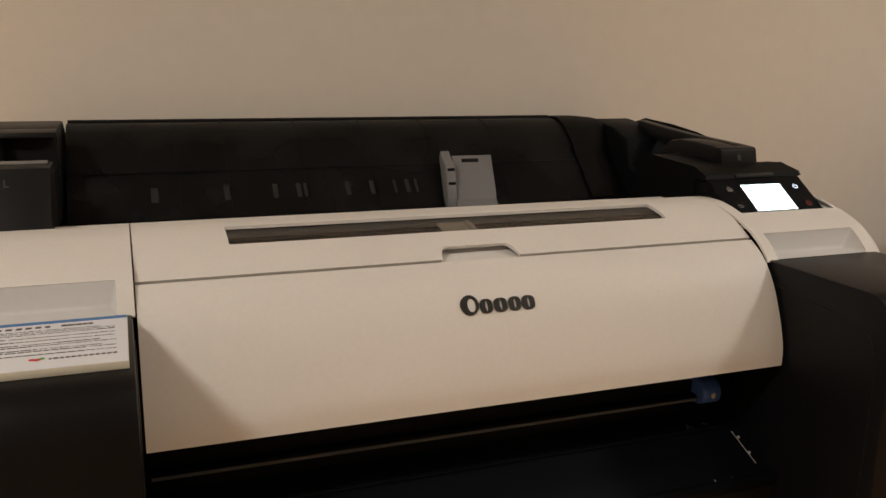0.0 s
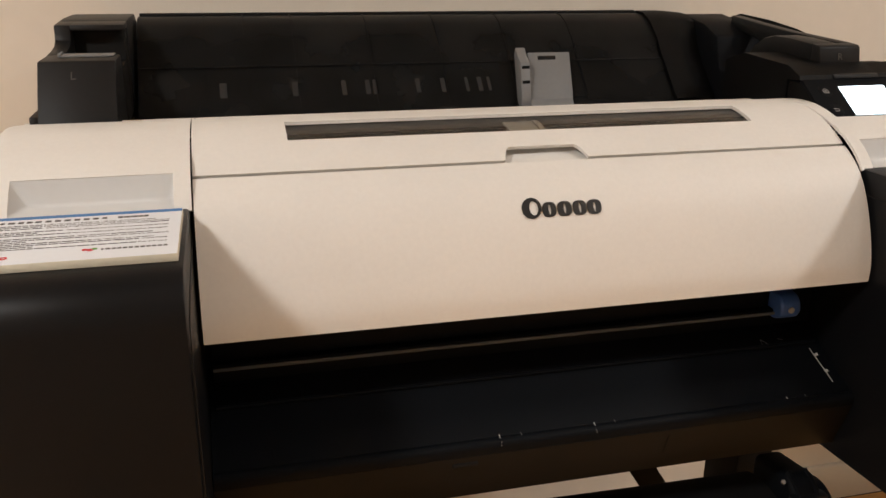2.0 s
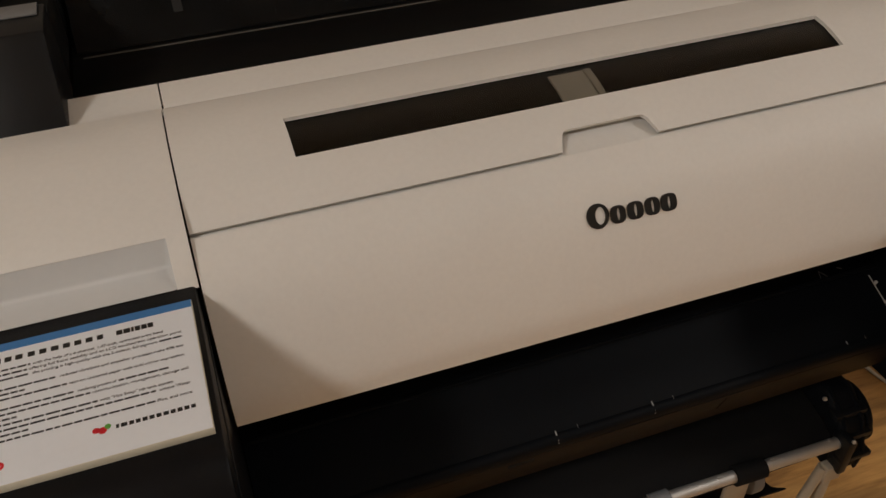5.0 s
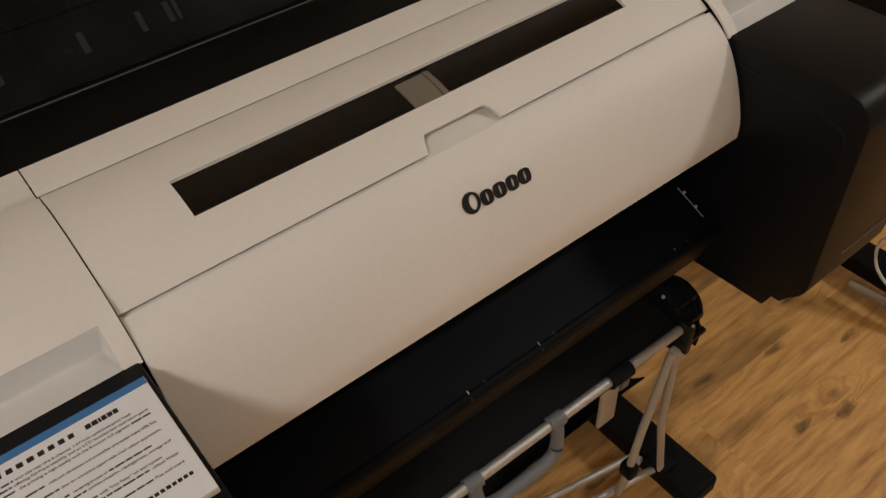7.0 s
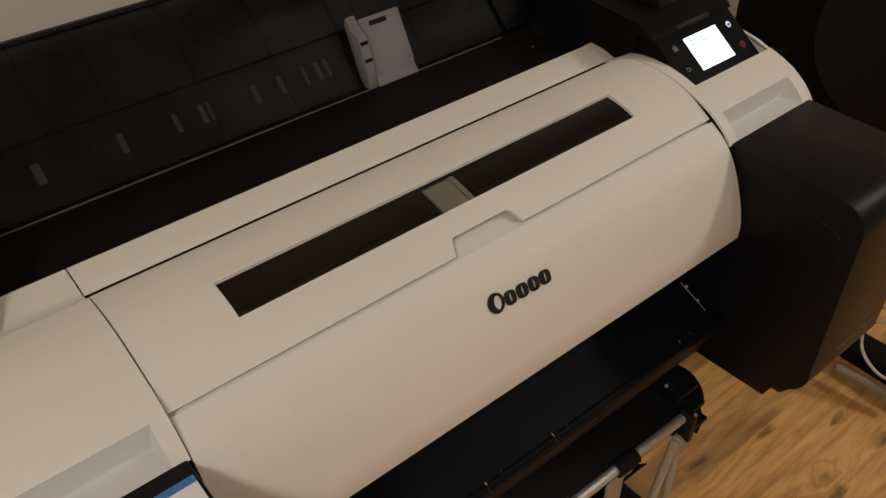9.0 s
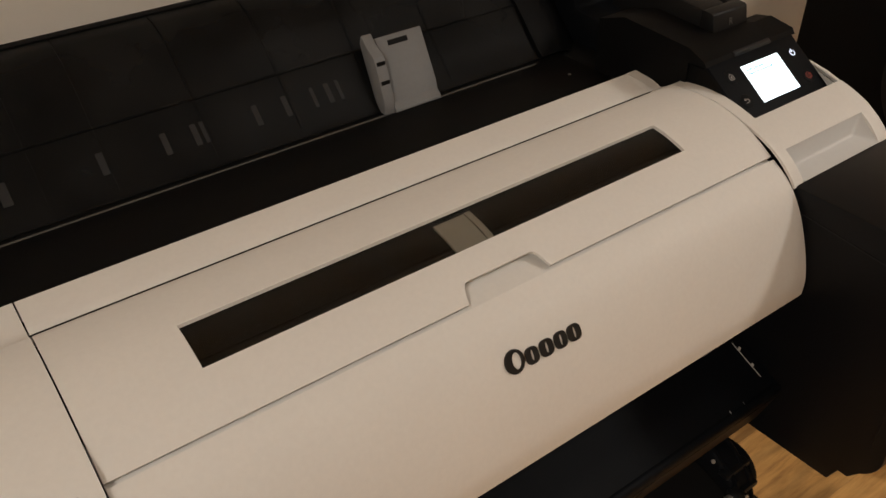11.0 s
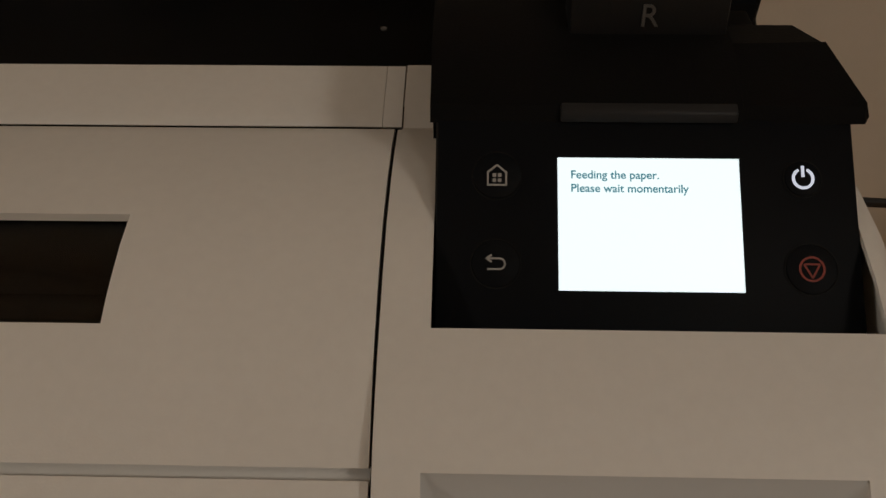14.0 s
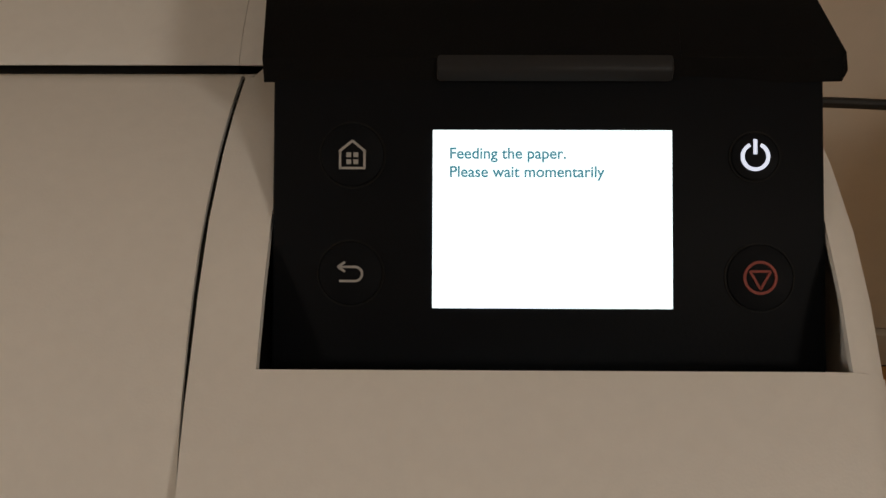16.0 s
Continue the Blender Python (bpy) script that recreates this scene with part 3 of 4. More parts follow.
# small lettering up the front of the ink cover, too small to read
part("lettering", joined(box(0.385, 0.425, -0.2037, -0.2030, 0.7085, 0.7115, 0), box(0.430, 0.452, -0.2037, -0.2030, 0.7065, 0.7130, 0), box(0.455, 0.474, -0.2037, -0.2030, 0.7065, 0.7130, 0)), LETTER, pod_right, "small grey lettering shown as bars")

# output slot and paper guide below the cover
tray = [(0.045, 0.762), (0.012, 0.748), (-0.020, 0.728), (-0.050, 0.713), (-0.072, 0.7030)] + arc(-0.0735, 0.6965, 0.0065, 60, 180, 5) + [(-0.0790, 0.690), (-0.0600, 0.632), (-0.052, 0.6280), (0.045, 0.6280)]
guide = part("output_guide", prism(tray, -0.3325, 0.3325, 0.0012), BLACK_SMOOTH, printer, "black sloping paper output guide")
part("cutter_rail", joined(prism([(0.006, 0.776), (-0.004, 0.7755), (-0.006, 0.7695), (0.006, 0.7680)], -0.327, 0.300, 0.001), box(-0.327, 0.327, 0.006, 0.026, 0.752, 0.800, 0.001)), BLACK_SMOOTH, printer, "black cutter rail")
# thin strip in a lighter grey than the rail
part("rail_edge", box(-0.327, 0.290, -0.0075, -0.0062, 0.7700, 0.7735, 0.0004), mat("lighter_rail_edge", (0.10, 0.11, 0.125), 0.6, 0, 0.1), printer, "lighter grey edge of the cutter rail")
part("guide_ridge", tube([(-0.327, -0.012, 0.7345), (0.327, -0.012, 0.7345)], 0.0022, 8), BLACK_SMOOTH, guide)
cutter = part("cutter_unit", prism([(0.02, 0.764), (-0.006, 0.765), (-0.015, 0.769), (-0.019, 0.777), (-0.017, 0.787), (-0.009, 0.794), (0.02, 0.797)], 0.273, 0.298, 0.0035, 3), BLUE, printer, "blue cutter carriage at the end of its rail")
part("screw", moved(disc(0.0035, 0.002, 16, 0.0005), Matrix.Translation((0.285, -0.0180, 0.779)) @ Matrix.Rotation(radians(90), 4, "X")), STEEL, cutter, "bright screw head")


def on_guide(y):
    return float(np.interp(y, [-0.0800, -0.0785, -0.0755, -0.072, -0.050, -0.020, 0.012, 0.045], [0.6968, 0.7000, 0.7020, 0.7030, 0.713, 0.728, 0.748, 0.762])) + 0.0003


def guide_bar(x0, x1, ya, yb, w=0.0012):
    bm = bmesh.new()
    d = Vector((x1 - x0, yb - ya, 0)).normalized()
    s = Vector((-d.y, d.x, 0)) * w / 2
    p = [Vector((x0, ya, 0)) + s, Vector((x1, yb, 0)) + s, Vector((x1, yb, 0)) - s, Vector((x0, ya, 0)) - s]
    f = bm.faces.new([bm.verts.new((v.x, v.y, on_guide(v.y))) for v in p])
    r = bmesh.ops.extrude_face_region(bm, geom=[f])
    bmesh.ops.translate(bm, verts=[v for v in r["geom"] if isinstance(v, bmesh.types.BMVert)], vec=(0, 0, 0.0003))
    return bm


part("paper_size_mark", guide_bar(0.3165, 0.3190, -0.018, -0.060, 0.0010), MARK, guide, "white print")
for my in (-0.027, -0.047):
    part("arrow_mark", guide_bar(0.3180, 0.3222, my, my + 0.0015, 0.0030), MARK, guide, "white arrow print")
part("paper_size_mark", guide_bar(0.2545, 0.2560, -0.0700, -0.0790, 0.0010), MARK, guide, "white corner print")
part("paper_size_mark", guide_bar(0.2560, 0.277, -0.0786, -0.0786, 0.0009), MARK, guide, "white corner print")
part("paper_size_mark", guide_bar(0.277, 0.277, -0.0786, -0.0700, 0.0006), DULLMARK, guide)
for mx in (-0.0640, 0.0350):
    for ya, yb in ((-0.0798, -0.0785), (-0.0787, -0.0757), (-0.0758, -0.0705)):
        part("paper_size_mark", guide_bar(mx, mx, ya, yb, 0.0010), MARK, guide, "white tick print")
    part("paper_size_mark", guide_bar(mx + 0.022, mx + 0.022, -0.0770, -0.0705, 0.0007), DULLMARK, guide)
part("warning_mark", joined(guide_bar(0.262, 0.271, -0.010, -0.010, 0.0006), guide_bar(0.262, 0.2625, -0.010, -0.003, 0.0006), guide_bar(0.2625, 0.271, -0.003, -0.010, 0.0006)), DULLMARK, guide, "grey triangle print")
part("paper_size_mark", guide_bar(0.284, 0.290, -0.004, -0.006, 0.0008), DULLMARK, guide)
# thin facing that carries the painted brown floor reflection
face = prism([(-0.0792, 0.6890), (-0.0602, 0.6322), (-0.0560, 0.6330), (-0.0740, 0.6890)], -0.3325, 0.3325, 0.0004)
guide_front = part("guide_front", face, GUIDE_FRONT, guide, "black front face of the guide, floor reflection coloured in as brown")
part("joint", moved(box(0.1165, 0.1177, -0.0006, 0.0010, -0.013, 0.013, 0), Matrix.Translation((0, -0.0727, 0.6690)) @ Matrix.Rotation(radians(18.5), 4, "X")), DARK_GAP, guide_front)
part("joint", box(-0.02, 0.133, -0.0795, -0.0780, 0.6886, 0.6896, 0), DARK_GAP, guide_front)
part("stop_flap", box(-0.112, -0.086, -0.0780, -0.0720, 0.676, 0.682, 0.002), DARK_GAP, guide)

# black deck behind the rear strip, with the metal edge of the feed slot
deck = part("feed_deck", box(-0.4050, 0.3480, 0.2000, 0.345, 0.9385, 0.9500, 0.0015), BLACK, printer, "black flat feed deck behind the cover")
part("slot_edge", box(-0.395, 0.302, 0.3150, 0.3180, 0.9480, 0.9504, 0.0003), mat("dull_metal_edge", (0.125, 0.122, 0.117), 0.45, 0.3), deck, "thin metal edge of the feed slot")
part("screw", moved(disc(0.0018, 0.0008, 12), Matrix.Translation((0.314, 0.270, 0.950))), DULLMARK, deck)

# smoked roll cover
roll_line = [(0.3240, 0.9510), (0.3310, 0.9560), (0.3500, 0.9750), (0.3760, 1.0010), (0.3800, 1.0040), (0.4000, 1.0280), (0.4280, 1.0500), (0.4500, 1.0585), (0.4700, 1.0600), (0.5100, 1.0520), (0.5500, 1.0250), (0.5700, 0.98), (0.575, 0.945)]
roll_cover = part("roll_cover", shell(spread(-0.4000, 0.3170, 6), lambda x: roll_line, 0.003), SMOKE, printer, "dark smoked see-through roll cover")


def roll_z(y):
    return float(np.interp(y, [a for a, _ in roll_line], [b for _, b in roll_line]))


for k, rx in enumerate((-0.318, -0.268, -0.205, -0.105, -0.010, 0.085, 0.185)):
    part("cover_rib", shell([rx, rx + 0.0022], lambda x: [(y, z + 0.0012) for y, z in roll_line[1:9]], 0.001), SMOKE, roll_cover)
part("cover_crease", tube([(-0.398, 0.3770, 1.0030), (0.315, 0.3770, 1.0028)], 0.0012, 8), SMOKE, roll_cover)
part("cover_rim", tube([(-0.399, 0.4780, 1.0605), (0.316, 0.4780, 1.0605)], 0.0030, 8), DARK_GAP, roll_cover, "dark rim along the top of the cover")
for mx, mw in ((-0.303, 0.009), (-0.213, 0.007), (-0.150, 0.006), (-0.119, 0.006), (-0.109, 0.006), (-0.052, 0.006), (-0.018, 0.006), (0.016, 0.004), (0.033, 0.006), (0.047, 0.004)):
    part("size_tick", shell([mx, mx + mw], lambda x: [(0.3440, roll_z(0.3440) + 0.0006), (0.3600, roll_z(0.3600) + 0.0006)], 0.0004), TICK, roll_cover)
spool = part("paper_spool", tube([(-0.39, 0.47, 0.985), (0.31, 0.47, 0.985)], 0.036, 24), MIDGREY, printer, "paper roll spool under the smoked cover")
for fx in (-0.335, 0.255):
    part("spool_flange", moved(disc(0.056, 0.012, 32, 0.002), Matrix.Translation((fx, 0.47, 0.985)) @ Matrix.Rotation(radians(90), 4, "Y")), CHARCOAL, spool)

# paper guide leaning on the roll cover
pg = part("paper_guide", prism([(0.3010, 0.9502), (0.3140, 0.9502), (0.3180, 0.9640), (0.3590, 1.0135), (0.3565, 1.0155), (0.3148, 0.9670), (0.3108, 0.9590), (0.3020, 0.9530)], 0.0895, 0.1505, 0.0008), GREY, printer, "light grey sliding paper guide")
part("fin", prism([(0.304, 0.9502), (0.318, 0.9502), (0.360, 1.013), (0.358, 1.0225), (0.344, 1.0125), (0.330, 1.0060), (0.320, 0.990), (0.312, 0.974), (0.306, 0.964)], 0.0760, 0.0895, 0.0012), GREY, pg)
gp = Matrix(((1, 0, 0, 0.0895), (0, 0.641, -0.767, 0.3155), (0, 0.767, 0.641, 0.9665), (0, 0, 0, 1)))
SHEAR = Matrix(((1, 0, 0.17, -0.17 * 0.950), (0, 1, 0, 0), (0, 0, 1, 0), (0, 0, 0, 1)))
part("slot", moved(box(0.014, 0.040, 0.052, 0.0580, -0.0002, 0.0006, 0.0002), gp), DARK_GAP, pg)
for fy, fz in ((0.3255, 1.0000), (0.3155, 0.9820)):
    part("slot", box(0.0780, 0.0880, fy - 0.0010, fy + 0.002, fz - 0.002, fz + 0.0016, 0.0002), DARK_GAP, pg)

for ob in (pg, *pg.children):
    ob.data.transform(Matrix.Translation((0.007, 0.012, 0.0)) @ SHEAR)
    if ob.name.startswith("fin") or ob.name.startswith("slot."):
        ob.data.transform(Matrix(((1, 0, -0.07, 0.07 * 0.950), (0, 1, 0, 0), (0, 0, 1, 0), (0, 0, 0, 1))))

# end arch of the roll holder
arch = [(y - 0.004, z + 0.0035) for y, z in roll_line[:10]]
part("roll_end_arch", shell(spread(0.3150, 0.3900, 5), lambda x: [(y + 0.25 * max(0, x - 0.345) * (1 if y < 0.40 else 0.2), z - 0.5 * max(0, x - 0.352) * (0.2 if y > 0.42 else 1.0)) for y, z in arch], 0.004), BLACK, printer, "black curved end arch of the roll holder")
part("roll_holder", prism([(0.21, 0.945), (0.30, 0.985), (0.345, 0.99), (0.36, 1.035), (0.40, 1.050), (0.46, 1.058), (0.53, 1.04), (0.55, 0.945)], 0.3900, 0.4600, 0.005), BLACK_SMOOTH, printer, "black roll holder end block")
part("roll_holder_side", prism([(0.197, 0.972), (0.222, 0.984), (0.221, 1.0110), (0.235, 1.0240), (0.26, 1.0350), (0.32, 1.0470), (0.385, 1.0540), (0.46, 1.0580), (0.53, 1.04), (0.55, 0.955), (0.197, 0.955)], 0.4880, 0.4915, 0.0012), BLACK, printer, "black outer cheek of the roll holder")
part("holder_floor", box(0.4602, 0.4878, 0.215, 0.36, 0.955, 0.9950, 0.001), BLACK_SMOOTH, printer)
part("holder_bar", box(0.4602, 0.4878, 0.221, 0.2245, 0.9952, 1.0090, 0.001), BLACK_SMOOTH, printer)
part("holder_clip", box(0.4605, 0.4760, 0.240, 0.262, 0.9952, 1.0290, 0.003), MIDGREY, printer, "grey holder clip")


def lettering_on(text, size, m, material, parent, label):
    return part("letter", moved(words(text, size, 0.0003), m), material, parent, label)


# right release lever, forked behind its front
lever = part("release_lever", prism([(0.1365, 1.0170), (0.1420, 1.0415), (0.1450, 1.0432), (0.1570, 1.0445), (0.1570, 1.0180)], 0.3945, 0.4510, 0.0016), CHARCOAL, printer, "black roll release lever")
part("lever_arm", prism([(0.1571, 1.0180), (0.1571, 1.0445), (0.2000, 1.0470), (0.2330, 1.0470), (0.2550, 1.0425), (0.2750, 1.0310), (0.2920, 1.0110), (0.2600, 1.0050), (0.2300, 1.0180)], 0.3945, 0.4310, 0.003), CHARCOAL, lever)
part("lever_arm", prism([(0.1571, 1.0180), (0.1571, 1.0445), (0.2600, 1.0490), (0.3300, 1.0540), (0.4000, 1.0600), (0.4000, 1.0440), (0.2900, 1.0250)], 0.4350, 0.4510, 0.0016), CHARCOAL, lever)
lettering_on("R", 0.0115, Matrix(((1, 0, 0, 0.4190), (0, 0.193, -0.981, 0.1388), (0, 0.981, 0.193, 1.0300), (0, 0, 0, 1))), LETTER, lever, "pale letter")

# hood and control panel
def hood_corner():
    bm = bmesh.new()
    low = [bm.verts.new(v) for v in ((0.452, 0.104, 1.0080), (0.4930, 0.103, 1.0100), (0.4950, 0.106, 1.0110), (0.4840, 0.1325, 1.0100), (0.452, 0.1285, 1.0080))]
    top = [bm.verts.new(v) for v in ((0.452, 0.107, 1.0145), (0.4922, 0.106, 1.0150), (0.4935, 0.1078, 1.0155), (0.4840, 0.1320, 1.0245), (0.452, 0.1320, 1.0235))]
    bm.faces.new(low)
    bm.faces.new(top)
    for k in range(5):
        bm.faces.new((low[k], low[(k + 1) % 5], top[(k + 1) % 5], top[k]))
    return bm


hood = part("panel_hood", joined(prism([(0.1035, 1.0090), (0.1068, 1.0142), (0.1300, 1.0232), (0.2220, 1.0275), (0.2600, 1.0150), (0.2600, 0.9510), (0.1270, 0.9510), (0.1270, 1.0070)], 0.3455, 0.4520, 0.0),
            hood_corner(), slab([(0.4520, 0.1321), (0.4840, 0.1321), (0.4760, 0.1450), (0.4520, 0.1450)], 1.0080, 1.0236, 0.0), box(0.4520, 0.4780, 0.129, 0.20, 0.951, 1.0000, 0.001)), BLACK, printer, "black hood over the control panel")
part("light_bar", prism([(0.1024, 1.0100), (0.1034, 1.0136), (0.1072, 1.0154), (0.1072, 1.0100)], 0.3900, 0.4500, 0.0008), STATUS, hood, "translucent grey status light bar")

PANEL = Matrix(((1, 0, 0, 0.3890), (0, 0.8190, -0.5740, 0.0560), (0, 0.5740, 0.8190, 0.9760), (0, 0, 0, 1)))


def on_panel(bm):
    return moved(bm, PANEL)


panel = part("control_panel", on_panel(box(-0.0410, 0.1000, -0.0170, 0.0600, -0.0060, 0.0, 0.0012)), BLACK_SMOOTH, printer, "black control panel with a lit touch screen")
part("panel_base", prism([(0.0380, 0.9550), (0.0420, 0.9610), (0.105, 1.0060), (0.127, 1.0060), (0.127, 0.9550)], 0.3475, 0.4885, 0.001), BLACK, panel)
display = part("display", on_panel(box(0.0, 0.0610, 0.0, 0.0455, -0.001, 0.0006, 0.0002)), SCREEN, panel, "lit pale blue touch display with two lines of text")
SCRTXT = glow("display_text", (0.10, 0.55, 0.72), 0.9)
part("display_text", on_panel(moved(words("Feeding the paper.", 0.0040, 0.00008, 0.00005), Matrix.Translation((0.0042, 0.0393, 0.0009)))), SCRTXT, display, "dark text")
part("display_text", on_panel(moved(words("Please wait momentarily", 0.0040, 0.00008, 0.00005), Matrix.Translation((0.0042, 0.0346, 0.0009)))), SCRTXT, display, "dark text")


def button(u, v, r, icon, material, label):
    at = Matrix.Translation((u, v, 0.0))
    b = part("button", on_panel(moved(disc(r - 0.0006, 0.0006, 36, 0.0002), at)), BLACK_SMOOTH, panel, label)
    part("button_ring", on_panel(moved(ring(r - 0.0004, r, 0.0003, 40), at)), DARK_GAP, b)
    part("symbol", on_panel(moved(icon, at @ Matrix.Translation((0, 0, 0.0006)))), material, b)
    return b


def bar(x0, y0, x1, y1, w):
    d = Vector((x1 - x0, y1 - y0, 0))
    a = math.atan2(d.y, d.x)
    return moved(box(0, d.length, -w / 2, w / 2, 0, 0.0003, 0), Matrix.Translation((x0, y0, 0)) @ Matrix.Rotation(a, 4, "Z"))


W1 = 0.0006
house = joined(bar(-0.0033, -0.0034, 0.0033, -0.0034, W1), bar(-0.0031, -0.0034, -0.0031, 0.0010, W1), bar(0.0031, -0.0034, 0.0031, 0.0010, W1), bar(-0.0034, 0.0008, 0.0, 0.0036, W1), bar(0.0, 0.0036, 0.0034, 0.0008, W1),
               *[box(cx - 0.0006, cx + 0.0006, cy - 0.0006, cy + 0.0006, 0, 0.0003, 0) for cx in (-0.0009, 0.0009) for cy in (-0.0018, 0.0)])
button(-0.0205, 0.0390, 0.0086, house, SYMBOL, "round black home button with a house symbol")
arrow = joined(bar(-0.0030, 0.0016, 0.0012, 0.0016, W1), bar(-0.0028, -0.0020, 0.0012, -0.0020, W1), moved(ring(0.0015, 0.0021, 0.0003, 14, -90, 90), Matrix.Translation((0.0012, -0.0002, 0))), bar(-0.0032, 0.0016, -0.0014, 0.0028, W1), bar(-0.0032, 0.0016, -0.0014, 0.0004, W1))
button(-0.0208, 0.0088, 0.0086, arrow, SYMBOL, "round black back button with an arrow symbol")
power = joined(ring(0.0028, 0.0037, 0.0003, 34, 115, 425), box(-0.00045, 0.00045, 0.0006, 0.0044, 0, 0.0003, 0))
button(0.0820, 0.0388, 0.0066, power, POWER, "round power button with a glowing white symbol")
stop = joined(ring(0.0036, 0.0043, 0.0003, 34), bar(-0.0026, 0.0016, 0.0026, 0.0016, W1), bar(-0.0026, 0.0016, 0.0, -0.0030, W1), bar(0.0026, 0.0016, 0.0, -0.0030, W1))
button(0.0830, 0.0080, 0.0089, stop, REDSYM, "round black stop button with a red symbol")

# left release lever block with its pocket
lv = part("release_lever", prism([(0.1480, 0.9700), (0.1950, 1.0360), (0.2500, 1.0360), (0.2500, 0.9550), (0.1480, 0.9550)], -0.4790, -0.4040, 0.0018), CHARCOAL, printer, "charcoal roll release lever block")
part("lever_cheek", prism([(0.2502, 0.9550), (0.2502, 1.0360), (0.2800, 1.0375), (0.3000, 1.0405), (0.3100, 1.0450), (0.3130, 1.0520), (0.3140, 1.0620), (0.3500, 1.0635), (0.3500, 0.9550)], -0.4790, -0.4620, 0.0012), CHARCOAL, lv)
part("pocket_back", box(-0.4618, -0.4062, 0.3300, 0.3500, 0.955, 1.0558, 0.001), DARK_GAP, lv)
part("pocket_floor", box(-0.4618, -0.4062, 0.2502, 0.3298, 0.955, 1.0200, 0.001), DARK_GAP, lv)
part("pocket_lip", joined(box(-0.4615, -0.4090, 0.226, 0.2490, 1.0362, 1.0378, 0.0005), box(-0.4640, -0.4612, 0.226, 0.2490, 1.0362, 1.0400, 0.0005)), GREY, lv, "light grey lip of the lever pocket")
part("holder_top", prism([(0.3504, 0.9550), (0.3504, 1.0635), (0.3800, 1.0650), (0.4600, 1.0640), (0.5400, 1.0300), (0.5500, 0.9550)], -0.4790, -0.4040, 0.0018), CHARCOAL, printer, "charcoal top of the roll holder")
part("holder_bridge", prism([(0.3130, 1.0560), (0.3140, 1.0620), (0.3502, 1.0635), (0.3502, 1.0560)], -0.4620, -0.4040, 0.0008), CHARCOAL, lv)
lettering_on("L", 0.0120, Matrix(((1, 0, 0, -0.4480), (0, 0.580, -0.8146, 0.1840), (0, 0.8146, 0.580, 1.0220), (0, 0, 0, 1))), LETTER, lv, "pale letter")
part("holder_foot", prism([(0.16, 0.955), (0.165, 0.985), (0.30, 0.985), (0.30, 0.955)], -0.4880, -0.4795, 0.001), CHARCOAL, printer)

# ---- the information board on the ink cover ----
board = thing("information_board", (-0.41, -0.108, 0.9387), "white foam-board information sign lying on the black ink cover", "sign")
B0, B1, BY0, BY1, BZ = -0.4890, -0.3375, -0.1640, -0.0520, 0.9445
part("board", box(B0, B1, BY0, BY1, 0.9387, BZ, 0.0003), BOARD_EDGE, board)
part("printed_face", box(B0 + 0.0004, B1 - 0.0004, BY0 + 0.0004, BY1 - 0.0004, BZ, BZ + 0.0003, 0), BOARD, board)
part("blue_stripe", box(B0 + 0.0004, B1 - 0.0004, BY1 - 0.0072, BY1 - 0.0004, BZ + 0.0003, BZ + 0.0005, 0), BOARD_BLUE, board, "blue printed stripe")
zb0, zb1 = BZ + 0.0003, BZ + 0.0005
hx = B0 + 0.018
for w, g in ((0.0030, 0.0024), (0.0048, 0.0022), (0.0040, 0.0022), (0.0040, 0.0022), (0.0042, 0.0030), (0.0042, 0.0026), (0.0042, 0.0026), (0.0046, 0.0026), (0.0042, 0.0026), (0.0042, 0.0026), (0.0042, 0.0026), (0.0038, 0.0080), (0.0038, 0.0006), (0.0042, 0.0006), (0.0016, 0.0006), (0.0034, 0.0006), (0.0034, 0.0006), (0.0034, 0.0)):
    part("heading_mark", box(hx, hx + w, BY1 - 0.0175, BY1 - 0.0135, zb0, zb1, 0), INK, board)
    hx += w + g
rl = random.Random(4)
TX = B0 + 0.0195


def text_bars(x0, x1, y):
    bars = []
    while x0 < x1 - 0.001:
        w = rl.uniform(0.003, 0.0085)
        bars.append(box(x0, min(x0 + w, x1), y - 0.0007, y + 0.0006, zb0, zb1, 0))
        x0 += w + 0.0009
    part("text_line", joined(*bars), TEXT, board, "grey unreadable print shown as bars")


def text_words(text, x0, x1, y):
    bm = words(text, 0.0031, 0.00005, 0.00004)
    lo, hi = min(v.co.x for v in bm.verts), max(v.co.x for v in bm.verts)
    s = (x1 - x0) / (hi - lo)
    part("text_line", moved(bm, Matrix.Translation((x0 - lo * s, y, zb0 + 0.0001)) @ Matrix.Diagonal((s, 1, 1, 1))), TEXT, board, "small grey printed words")


text_words("with the help of a 6-channel, 1.07-inch, optimised print head", -0.436, -0.3580, -0.0762)
text_words("offering full front usability and an LCD touchscreen operation panel", -0.438, -0.3470, -0.0802)
text_words("the printing is high-quality with the 5-colour, full pigment", -0.436, -0.3620, -0.0844)
text_words("reduced vibrations and smoother processes make 60% less", -0.4200, -0.3470, -0.0928)
text_words("text on uncoated paper with vivid colour expression.", -0.4150, -0.3470, -0.1008)
text_words("rendering process of", -0.4100, -0.3880, -0.1088)
text_words("communication, management, storage and", -0.4020, -0.3460, -0.1130)
text_words('with "Hot Swap" ink tank system', -0.3980, -0.3560, -0.1210)
text_words("unique Water", -0.3640, -0.3460, -0.1250)
text_words("Plus, and more", -0.3660, -0.3460, -0.1330)
